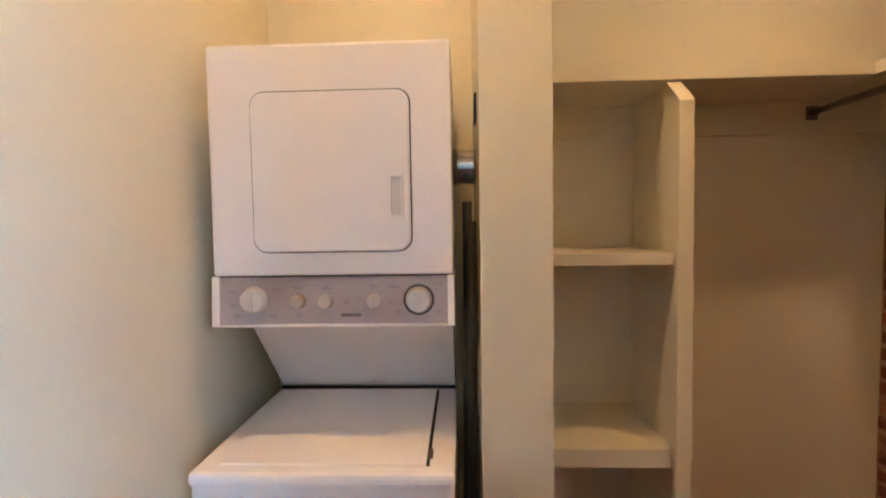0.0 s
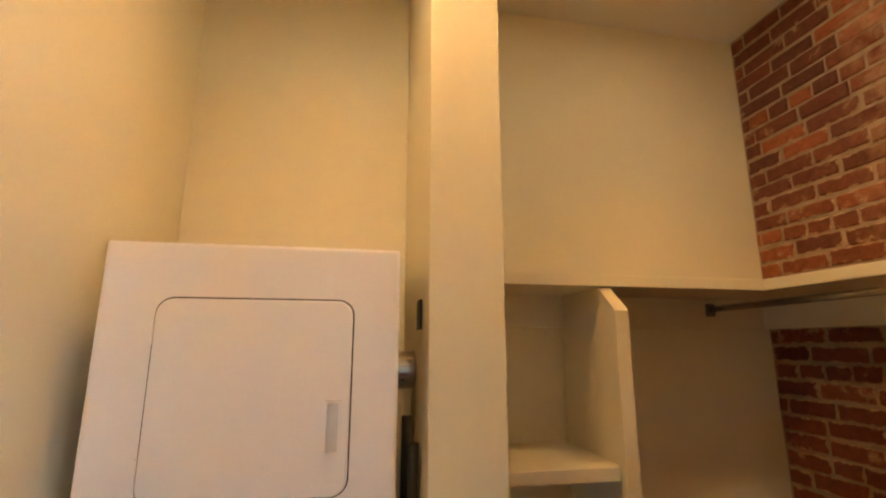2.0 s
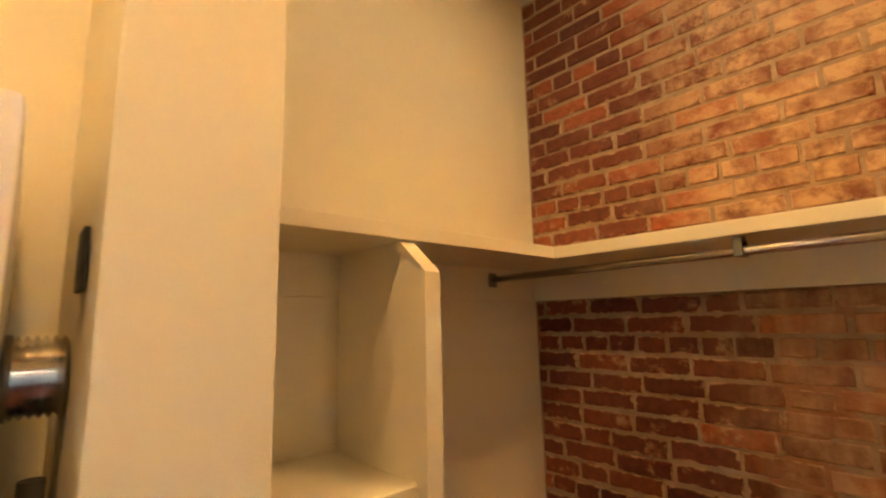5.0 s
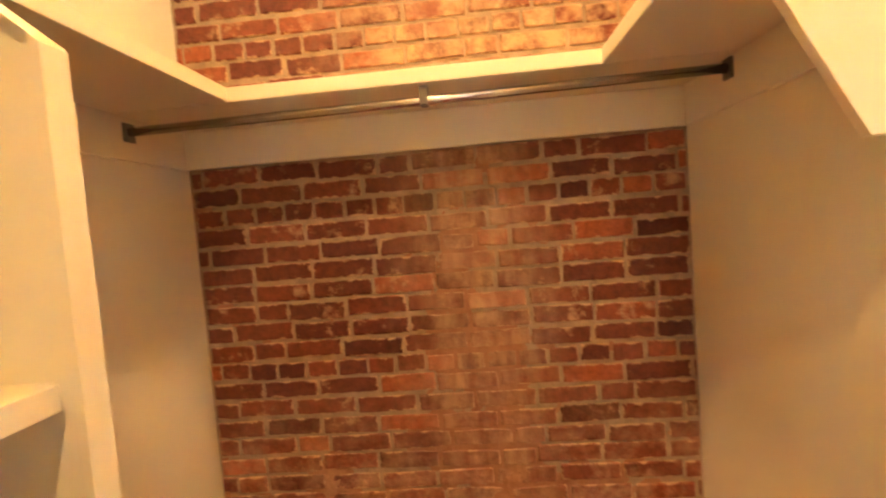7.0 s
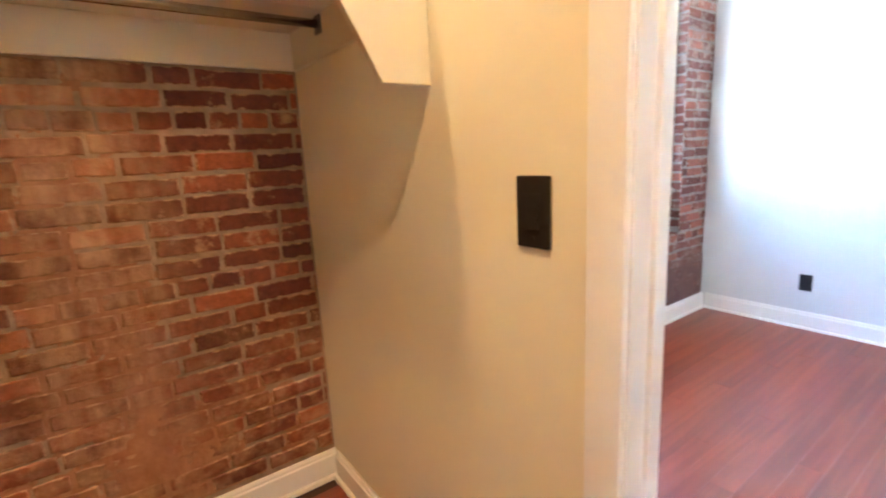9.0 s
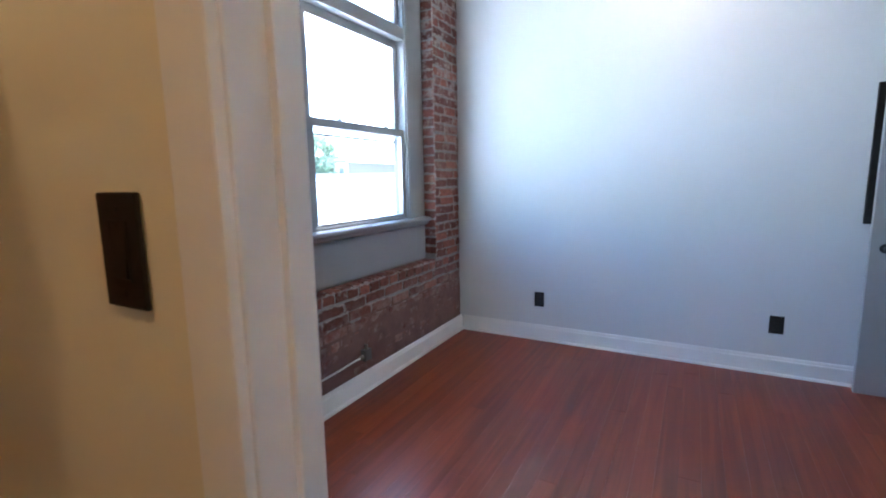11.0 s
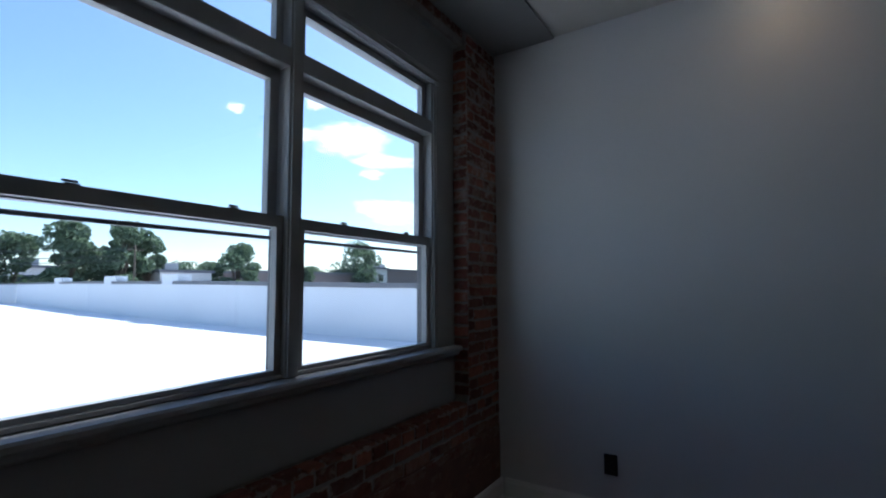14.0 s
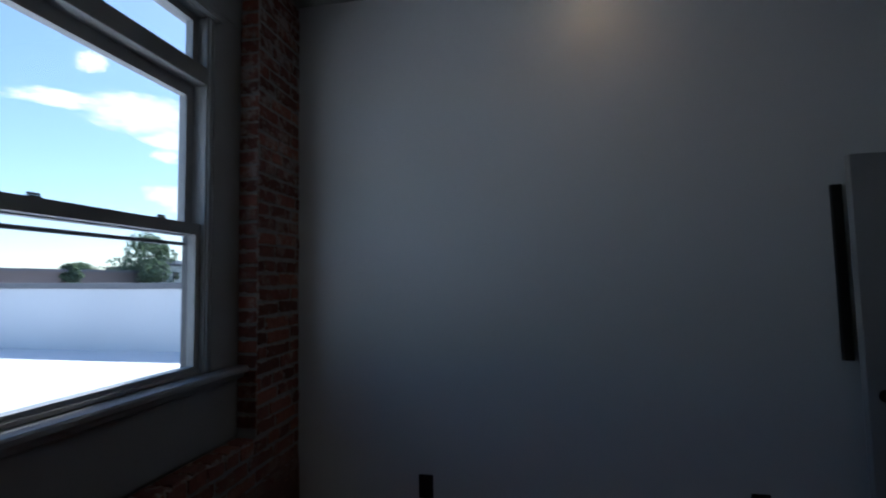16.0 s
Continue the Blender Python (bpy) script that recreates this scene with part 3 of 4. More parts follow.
# ---- laundry machine ----
MY0, MY1, MXF, MXB = -0.480, 0.166, 0.519, -0.06
mach = thing("stacked_laundry_machine", "white enamel stacked washer and dryer with grey console", "washer dryer", (0.3, -0.157, 0))
washer = part("washer_cabinet", box(MXB, 0.666, MY0, MY1, 0.012, 0.690, 0.012), ENAMEL, mach)
deck = box(MXB, 0.676, MY0 - 0.002, MY1 + 0.002, 0.665, 0.700, 0.012)
part("washer_top", deck, ENAMEL, mach)
part("lid_gap", box(0.112, 0.634, 0.0955, 0.1035, 0.7002, 0.7040), GAP, mach)
part("lid_seam", box(0.130, 0.632, -0.4216, -0.4203, 0.7002, 0.7030), GAP, mach)
part("lid", box(0.110, 0.637, -0.4200, 0.0950, 0.7014, 0.7062, 0.002), ENAMEL, mach)
part("lid_hinge", box(0.565, 0.600, 0.0962, 0.110, 0.7013, 0.7110, 0.002), BRACKET, mach)
part("rear_gap", box(0.076, 0.090, MY0 + 0.004, MY1 - 0.004, 0.7003, 0.709), GAP, mach)
part("back_panel", extrude_profile([(MXB, 0.7055), (0.074, 0.7055), (0.350, 1.024), (0.350, 1.160), (MXB, 1.160)], "y", MY0 + 0.006, MY1 - 0.006, 0.002), ENAMEL, mach)
part("dryer_cabinet", box(MXB, MXF, MY0, MY1, 1.1605, 1.772, 0.009), ENAMEL, mach)
console = part("console", extrude_profile([(0.351, 1.031), (0.520, 1.031), (0.513, 1.158), (0.351, 1.158)], "y", MY0 + 0.016, MY1 - 0.016), CONSOLE, mach, "mauve-grey control panel with printed marks")
for ya, yc in ((MY0 - 0.006, MY0 + 0.0155), (MY1 - 0.0155, MY1 + 0.003)):
    part("console_end", extrude_profile([(0.351, 1.024), (0.527, 1.024), (0.519, 1.1595), (0.351, 1.1595)], "y", ya, yc, 0.002), ENAMEL, mach)
part("console_lip", box(0.352, 0.529, MY0 + 0.016, MY1 - 0.016, 1.0235, 1.0305, 0.002), ENAMEL, mach)
part("console_seam", box(0.352, 0.5175, MY0 + 0.016, MY1 - 0.016, 1.1582, 1.1602), GAP, mach)


def knob(y, z, r, ring):
    x = 0.5165
    if ring:
        part("dial_ring", tube((x - 0.001, y, z), (x + 0.0045, y, z), r * 1.22, 36), KNOB_RING, console)
    bm = bmesh.new()
    prof = [(0.0, r * 1.04), (0.006, r * 1.0), (0.016, r * 0.93), (0.020, r * 0.82), (0.021, 0.0)]
    seg = 36
    rows = [[bm.verts.new((x + 0.004 + d, y + rr * math.cos(k * math.tau / seg), z + rr * math.sin(k * math.tau / seg))) for k in range(seg)] for d, rr in prof[:-1]]
    for a, c in zip(rows, rows[1:]):
        for k in range(seg):
            f = bm.faces.new((a[k], a[(k + 1) % seg], c[(k + 1) % seg], c[k]))
            f.smooth = True
    bm.faces.new(rows[-1])
    bm.faces.new(rows[0][::-1])
    bmesh.ops.recalc_face_normals(bm, faces=bm.faces)
    k = part("knob", bm, KNOB, console)
    part("knob_grip", box(x + 0.024, x + 0.030, y - r * 0.16, y + r * 0.16, z - r * 0.78, z + r * 0.78, 0.002), KNOB, k)


knob(-0.371, 1.096, 0.036, False)
knob(-0.250, 1.092, 0.019, False)
knob(-0.175, 1.092, 0.019, False)
knob(-0.046, 1.092, 0.019, False)
knob(0.074, 1.094, 0.034, True)
rnd = random.Random(4)
for cy, cz, w in ((-0.43, 1.12, 0.030), (-0.43, 1.085, 0.024), (-0.42, 1.055, 0.030), (-0.31, 1.125, 0.030), (-0.32, 1.055, 0.030), (-0.25, 1.130, 0.036),
                  (-0.25, 1.058, 0.028), (-0.175, 1.130, 0.030), (-0.120, 1.092, 0.022), (-0.046, 1.132, 0.030), (0.000, 1.090, 0.018),
                  (0.005, 1.132, 0.040), (0.020, 1.062, 0.016), (0.128, 1.136, 0.022), (0.128, 1.064, 0.024), (0.030, 1.118, 0.014)):
    for k in range(2):
        zz = cz - k * 0.006
        ww = w * rnd.uniform(0.6, 1.0)
        xf = 0.520 - (zz - 1.031) / 0.127 * 0.007
        part("printed_mark", box(xf + 0.0002, xf + 0.0008, cy - ww / 2, cy + ww / 2, zz - 0.0012, zz + 0.0012), PRINT, console)
part("name_badge", box(0.5186, 0.5206, -0.136, -0.082, 1.050, 1.058, 0.0006), BRACKET, console, "small dark badge bar")


def rounded_rect(y0, y1, z0, z1, r, x0, x1, seg=8):
    pts = []
    for cy, cz, a0 in ((y1 - r, z1 - r, 0), (y0 + r, z1 - r, 90), (y0 + r, z0 + r, 180), (y1 - r, z0 + r, 270)):
        for k in range(seg + 1):
            a = radians(a0 + 90 * k / seg)
            pts.append((cy + r * math.cos(a), cz + r * math.sin(a)))
    bm = bmesh.new()
    lo, hi = [bm.verts.new((x0, y, z)) for y, z in pts], [bm.verts.new((x1, y, z)) for y, z in pts]
    bm.faces.new(hi)
    bm.faces.new(lo[::-1])
    for i in range(len(pts)):
        j = (i + 1) % len(pts)
        bm.faces.new((lo[i], lo[j], hi[j], hi[i]))
    bmesh.ops.recalc_face_normals(bm, faces=bm.faces)
    return bm


part("door_gap", rounded_rect(-0.365, 0.061, 1.222, 1.648, 0.038, MXF + 0.0002, MXF + 0.0012), GAP, mach)
dd = rounded_rect(-0.3615, 0.0575, 1.2255, 1.6445, 0.035, MXF + 0.0014, MXF + 0.010)
front = [e for e in dd.edges if all(abs(v.co.x - (MXF + 0.010)) < 1e-5 for v in e.verts)]
bmesh.ops.bevel(dd, geom=front, offset=0.004, segments=3, affect="EDGES")
door = part("dryer_door", dd, ENAMEL, mach)
part("handle_rim", boxes((MXF + 0.0105, MXF + 0.018, 0.004, 0.009, 1.312, 1.424), (MXF + 0.0105, MXF + 0.018, 0.034, 0.039, 1.312, 1.424),
                         (MXF + 0.0105, MXF + 0.018, 0.009, 0.034, 1.418, 1.424), (MXF + 0.0105, MXF + 0.018, 0.009, 0.034, 1.312, 1.318)), ENAMEL, door)
# white recess drawn as a flat grey plate, its shade put into the colour
part("handle_recess", box(MXF + 0.0102, MXF + 0.0110, 0.009, 0.034, 1.318, 1.418), material("handle_recess_shade", (0.66, 0.64, 0.64), 0.3), door)
for zz in (1.575, 1.285):
    part("hinge", box(MXF + 0.0005, MXF + 0.006, -0.3705, -0.3635, zz - 0.030, zz + 0.030, 0.0015), ENAMEL, door)
for fy in (MY0 + 0.05, MY1 - 0.05):
    for fx in (0.02, 0.63):
        part("levelling_foot", tube((fx, fy, -0.002), (fx, fy, 0.0125), 0.02, 16), RUBBER, mach)
hold(mach)

duct = thing("dryer_duct", "shiny corrugated foil dryer duct behind the machine", "duct", (0.24, 0.2, 1.43))
bm = bmesh.new()
seg, rows = 28, []
for k in range(15):
    yy, r = 0.1665 + 0.070 * k / 14, 0.050 + (0.007 if k % 2 else 0.0)
    rows.append([bm.verts.new((0.24 + r * math.cos(a * math.tau / seg), yy, 1.475 + r * math.sin(a * math.tau / seg))) for a in range(seg)])
for a, c in zip(rows, rows[1:]):
    for k in range(seg):
        bm.faces.new((a[k], a[(k + 1) % seg], c[(k + 1) % seg], c[k])).smooth = True
part("corrugated_sleeve", bm, FOIL, duct)
part("clamp", tube((0.24, 0.168, 1.475), (0.24, 0.178, 1.475), 0.058, 28), BRACKET, duct)
hold(duct)
# black tubes added to stand for the shade between machine and stub wall
hose = thing("washer_hose", "black tubes added as shade in the gap beside the machine", "hose", (0.3, 0.2, 0))
for hx, hy, ht in ((0.33, 0.196, 1.36), (0.38, 0.208, 1.30)):
    part("shade_tube", tube((hx, hy, -0.005), (hx, hy + 0.012, ht), 0.014, 14), RUBBER, hose)
hold(hose)
outlet = thing("wall_outlet", "dark outlet plate on alcove side wall", "outlet", (0.37, 0.236, 1.60))
part("plate", box(0.330, 0.400, 0.230, 0.2365, 1.585, 1.665, 0.002), BLACK, outlet)
hold(outlet)

# ---- bedroom things ----
for y0, y1, z0, z1 in ((1.071, 1.145, 0.266, 0.380), (-0.443, -0.365, 0.266, 0.380)):
    o = thing("wall_outlet", "black plastic outlet plate low on white wall", "outlet", (XF, (y0 + y1) / 2, z0), "black wall outlets")
    part("plate", box(XF - 0.007, XF - 0.001, y0, y1, z0, z1, 0.003), BLACK, o)
    for zc in (0.35, 0.298):
        part("socket", box(XF - 0.010, XF - 0.0072, (y0 + y1) / 2 - 0.016, (y0 + y1) / 2 + 0.016, zc - 0.014, zc + 0.014, 0.003), BLACK, o)
    hold(o)

panel_b = thing("wall_panel", "tall narrow black panel mounted on white wall", "wall panel", (XF, -0.775, 0.95))
part("body", box(XF - 0.022, XF - 0.001, -0.798, -0.757, 0.967, 1.738, 0.003), BLACK, panel_b)
hold(panel_b)
LEAFX = 4.600
leaf = thing("door_leaf", "white flush door coloured grey as shaded, standing open against the wall", "door", (LEAFX, -1.17, 0))
# white slab given the window grey: the shade on its face is in the colour
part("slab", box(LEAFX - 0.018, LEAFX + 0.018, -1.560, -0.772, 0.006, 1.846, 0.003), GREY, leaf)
part("rose", tube((LEAFX - 0.026, -0.835, 0.845), (LEAFX - 0.0185, -0.835, 0.845), 0.026, 24), BLACK, leaf)
lever = tube((LEAFX - 0.050, -0.835, 0.845), (LEAFX - 0.0265, -0.835, 0.845), 0.010, 16)
add_box(lever, LEAFX - 0.058, LEAFX - 0.044, -0.945, -0.822, 0.836, 0.855, 0.004)
part("lever_handle", lever, BLACK, leaf)
for hz in (0.25, 1.0, 1.6):
    part("hinge", tube((LEAFX + 0.024, -1.566, hz - 0.045), (LEAFX + 0.024, -1.566, hz + 0.045), 0.006, 12), BRACKET, leaf)
part("kick_stop", tube((LEAFX + 0.0185, -0.83, 0.08), (XF - 0.0185, -0.83, 0.08), 0.010, 14), RUBBER, leaf)
hold(leaf)

conduit = thing("wall_cable", "grey cable run along brick ending in metal fitting", "cable", (2.9, 1.77, 0.22))
curve_pts = [Vector((1.70 + (3.34 - 1.70) * k / 24, 1.772 + 0.002 * math.sin(k * 1.7), 0.196 + 0.001 * k + 0.002 * math.sin(k * 0.9))) for k in range(25)]
cb = bmesh.new()
seg, prev = 10, None
for p in curve_pts:
    ringv = [cb.verts.new((p.x, p.y + 0.006 * math.cos(a * math.tau / seg), p.z + 0.006 * math.sin(a * math.tau / seg))) for a in range(seg)]
    if prev:
        for a in range(seg):
            cb.faces.new((prev[a], prev[(a + 1) % seg], ringv[(a + 1) % seg], ringv[a])).smooth = True
    prev = ringv
part("cable", cb, CABLE, conduit)
part("coupling", tube((3.325, 1.772, 0.222), (3.385, 1.772, 0.226), 0.013, 16), BRASS, conduit)
part("fitting", boxes((3.352, 3.410, 1.752, 1.786, 0.196, 0.262)), BRACKET, conduit)
part("valve", tube((3.381, 1.768, 0.262), (3.381, 1.768, 0.292), 0.011, 14), BRASS, conduit)
hold(conduit)

vent = thing("ceiling_speaker", "small black box fixed to the white ceiling", "speaker", (4.60, -0.145, HB - 0.042))
part("body", box(4.53, 4.67, -0.19, -0.10, HB - 0.042, HB - 0.001, 0.006), BLACK, vent)
hold(vent)

# ---- outside: white roof, stepped parapet, low buildings, trees, sky ----
ROOF_Z = 0.40
structure("ground", box(-2500, 2500, 2.16, 2500, -5.2, -5.0), GRASS, "grass and paving of the low town to the horizon")
structure("roof_flat", box(-40, 60, 2.16, 120, 0.10, ROOF_Z), ROOFING, "sunlit white flat roof outside the window")
structure("outer_wall", box(-0.4, 5.2, 2.152, 2.159, -5.0, 0.95), PARAPET, "white painted outer wall below the window")


def parapet_run(name, pts):
    """Wall along a line of (x, y, top), with a coping that overhangs it."""
    bm, cap = bmesh.new(), bmesh.new()
    for target, off, lo, hi in ((bm, 0.12, None, 0.0), (cap, 0.17, 0.0, 0.09)):
        rings = []
        for i, (x, y, top) in enumerate(pts):
            a, c = pts[max(0, i - 1)], pts[min(len(pts) - 1, i + 1)]
            d = Vector((c[0] - a[0], c[1] - a[1])).normalized()
            nx, ny = -d.y * off, d.x * off
            z0 = ROOF_Z - 0.05 if lo is None else top + 0.001
            rings.append([target.verts.new(p) for p in ((x + nx, y + ny, z0), (x - nx, y - ny, z0), (x - nx, y - ny, top + hi), (x + nx, y + ny, top + hi))])
        for a, c in zip(rings, rings[1:]):
            for k in range(4):
                target.faces.new((a[k], a[(k + 1) % 4], c[(k + 1) % 4], c[k]))
        target.faces.new(rings[0])
        target.faces.new(rings[-1][::-1])
        bmesh.ops.recalc_face_normals(target, faces=target.faces)
    root = thing(name, "white painted roof parapet with dark grey coping", "parapet", (pts[0][0], pts[0][1], ROOF_Z))
    part("wall", bm, PARAPET, root)
    part("coping", cap, CAP, root)
    return root


side = parapet_run("parapet", [(8.20, 2.3, 1.27), (8.42, 6.5, 1.31), (8.80, 11.9, 1.40), (9.95, 22.2, 1.50), (12.3, 39.0, 1.58)])
for x, y, top in ((9.05, 14.1, 1.43), (9.63, 19.3, 1.47), (10.62, 27.0, 1.53)):
    part("pier", box(x - 0.19, x + 0.19, y - 0.45, y + 0.45, top - 0.015, top + 0.27, 0.01), PARAPET, side)
hold(side)
hold(parapet_run("parapet", [(12.25, 39.2, 1.56), (-14, 43.5, 1.6)]))


def low_building(x0, x1, y0, y1, top, wall, storeys, bays, label):
    b = thing("low_building", label, "building", ((x0 + x1) / 2, (y0 + y1) / 2, -5))
    part("wall", box(x0, x1, y0, y1, -5.0, top), wall, b)
    part("roof", box(x0 - 0.3, x1 + 0.3, y0 - 0.3, y1 + 0.3, top, top + 0.35), FAR_ROOF, b)
    part("roof_unit", box(x0 + 1.5, x0 + 3.2, y0 + 2, y0 + 4, top + 0.35, top + 1.3, 0.05), FAR_WALL, b)
    for s in range(storeys):
        for k in range(bays):
            xx = x0 + (k + 0.5) * (x1 - x0) / bays
            zz = top - 1.6 - s * 3.0
            w = part("window", box(xx - 0.7, xx + 0.7, y0 - 0.06, y0 + 0.02, zz - 0.7, zz + 0.7), FAR_WALL, b)
            part("pane", box(xx - 0.6, xx + 0.6, y0 - 0.09, y0 - 0.061, zz - 0.6, zz + 0.6), PANE, w)
    return hold(b)


low_building(31.0, 37.5, 60, 72, 3.2, FAR_WALL, 2, 4, "pale block building with dark flat roof")
low_building(44.5, 66.8, 62, 76, 3.5, FAR_BRICK, 0, 6, "brown brick building with dark flat roof")
low_building(72.6, 92.0, 60, 74, 4.5, FAR_BRICK, 0, 7, "brown brick building with a pale stair tower")
low_building(68.2, 72.1, 58.5, 62, 4.6, FAR_WALL, 2, 1, "narrow pale block stair tower")
low_building(22.0, 28.0, 78, 90, 4.0, FAR_WALL, 2, 3, "pale distant house behind trees")


def tree(x, y, top, width, seed, label):
    r = random.Random(seed)
    root = thing("tree", label, "tree", (x, y, -5), "trees beyond the roof")
    h = top + 5.0
    trunk = bmesh.new()

    def limb(a, c, r0, r1):
        src = tube(a, c, r0, 8, r1)
        tmp = bpy.data.meshes.new("limb")
        src.to_mesh(tmp)
        src.free()
        trunk.from_mesh(tmp)
        bpy.data.meshes.remove(tmp)

    limb((x, y, -5), (x + 0.2, y, -5 + h * 0.5), 0.38, 0.22)
    centres = []
    for k in range(28):
        a, z = r.uniform(0, math.tau), -5 + h * r.uniform(0.38, 0.93)
        shrink = 1.0 - 0.75 * max(0.0, (z + 5) / h - 0.55) / 0.45
        rad = width / 2 * r.uniform(0.25, 0.95) * shrink
        c = Vector((x + rad * math.cos(a), y + rad * math.sin(a), z))
        centres.append((c, r.uniform(0.11, 0.21) * width))
        limb((x + 0.1, y, -5 + h * r.uniform(0.3, 0.5)), c, 0.09, 0.03)
    centres.append((Vector((x, y, top - 0.14 * width)), 0.15 * width))
    part("trunk", trunk, BARK, root)
    verts, faces = [], []
    for c, s in centres:
        for k in range(260):
            v = Vector((r.gauss(0, 1), r.gauss(0, 1), r.gauss(0, 1))).normalized() * (s * r.uniform(0.45, 1.0) ** 0.5)
            v.z *= 0.75
            p = c + v
            u = Vector((r.gauss(0, 1), r.gauss(0, 1), r.gauss(0, 0.6))).normalized() * r.uniform(0.13, 0.27)
            w = u.cross(Vector((r.gauss(0, 1), r.gauss(0, 1), r.gauss(0, 1)))).normalized() * r.uniform(0.09, 0.19)
            i = len(verts)
            verts += [p - u, p + w, p + u, p - w]
            faces.append((i, i + 1, i + 2, i + 3))
    me = bpy.data.meshes.new("crown")
    me.from_pydata(verts, [], faces)
    me.materials.append(LEAF)
    crown = new("crown", me)
    crown.parent = root
    return hold(root)


for x, y, top, width, seed in ((14.2, 66, 6.8, 8.0, 1), (22.0, 61, 9.0, 6.8, 2), (26.8, 60, 9.1, 6.8, 3), (30.2, 62, 8.5, 5.2, 4), (10.0, 75, 7.4, 9.0, 9), (18.0, 64, 7.2, 7.6, 11),
                               (24.6, 66, 8.0, 7.0, 12), (29.0, 67, 7.6, 5.5, 13), (33.6, 66, 6.0, 5.0, 14)):
    tree(x, y, top, width, seed, "tall leafy green tree behind the white parapet")
tree(41.0, 60, 7.6, 8.4, 5, "round leafy green tree beside low buildings")
tree(69.4, 63, 10.0, 11.0, 6, "broad leafy tree above a low brown roof")
for x, y, top, width, seed in ((55, 62, 4.7, 4, 15), (50, 90, 6.6, 9, 7), (58, 95, 6.4, 10, 8), (84, 92, 6.8, 10, 10)):
    tree(x, y, top, width, seed, "distant leafy tree behind low roofs")

pole = thing("utility_pole", "wooden utility pole with crossarm and wires", "utility pole", (25.9, 55, -5))
part("post", tube((25.9, 55, -5), (25.9, 55, 5.9), 0.11, 10, 0.08), BARK, pole)
part("crossarm", box(25.1, 26.7, 54.94, 55.06, 5.30, 5.42), BARK, pole)
for k, wz in enumerate((4.3, 4.75, 5.45)):
    wb, prev = bmesh.new(), None
    for i in range(17):
        s = i / 16
        c = Vector((25.9 - 34 * s, 54.9 + 6 * s, wz - 0.9 * 4 * s * (1 - s)))
        rv = [wb.verts.new((c.x, c.y + 0.035 * math.cos(a * math.tau / 5), c.z + 0.035 * math.sin(a * math.tau / 5))) for a in range(5)]
        if prev:
            for a in range(5):
                wb.faces.new((prev[a], prev[(a + 1) % 5], rv[(a + 1) % 5], rv[a]))
        prev = rv
    part("wire", wb, BLACK, pole)
hold(pole)


def cloud(x, y, z, w, h):
    """A far sheet of vapour, a disc one unit in radius, drawn out to the cloud's width and height."""
    bm = bmesh.new()
    bmesh.ops.create_circle(bm, cap_ends=True, segments=40, radius=1.0, matrix=Matrix.Rotation(radians(90), 4, "X"))
    ob = new("backdrop_cloud", mesh_of("cloud", bm, CLOUD))
    ob.matrix_world = Matrix.LocRotScale((x, y, z), Euler((0, 0, radians(-42))), (w * 0.92, 1.0, h * 0.92))
    return tagged(ob, "small white fair-weather cloud in blue sky", "backdrop", "small white clouds", "structure")


for row in ((815, 1000, 412, 130, 36), (1030, 1000, 450, 215, 84), (1190, 1001, 422, 175, 44), (896, 1002, 528, 60, 42),
            (1127, 1003, 365, 66, 26), (1233, 1004, 257, 190, 76), (642, 1000, 428, 36, 20)):
    cloud(*row)


# ---- pieces of walls and floors ----
def brick_meshes(tag, mat, count, seed):
    """Unit bricks, front towards -y: a ragged front outline set in from the back one."""
    r = random.Random(seed)
    made = []
    for k in range(count):
        bm = bmesh.new()
        outline = [(-0.5, -0.5), (-0.17, -0.5), (0.17, -0.5), (0.5, -0.5), (0.5, 0.0), (0.5, 0.5), (0.17, 0.5), (-0.17, 0.5), (-0.5, 0.5), (-0.5, 0.0)]
        back = [bm.verts.new((x, 0.0, z)) for x, z in outline]
        mid, frontv = [], []
        for x, z in outline:
            corner = abs(x) > 0.4 and abs(z) > 0.4
            jx, jz = r.uniform(0, 0.018) + (0.010 if corner else 0), r.uniform(0, 0.055) + (0.035 if corner else 0)
            fx, fz = x * (1 - 2 * jx), z * (1 - 2 * jz)
            mid.append(bm.verts.new((fx, -0.70 + r.uniform(-0.1, 0.1), fz)))
            frontv.append(bm.verts.new((fx * 0.965, -1.0 + r.uniform(-0.12, 0.12), fz * 0.90)))
        for a, c in ((back, mid), (mid, frontv)):
            for i in range(10):
                j = (i + 1) % 10
                bm.faces.new((a[i], a[j], c[j], c[i]))
        hub = bm.verts.new((r.uniform(-0.1, 0.1), -1.0 + r.uniform(-0.1, 0.1), 0))
        for i in range(10):
            bm.faces.new((frontv[i], frontv[(i + 1) % 10], hub))
        bmesh.ops.recalc_face_normals(bm, faces=bm.faces)
        made.append(mesh_of(tag, bm, mat))
    return made


BRICKS_A = brick_meshes("brick", BRICK, 8, 21)
BRICKS_B = brick_meshes("brick", BRICK_B, 8, 22)
COURSE, PITCH, JOINT = 0.0675, 0.206, 0.0108
brick_rng = random.Random(77)


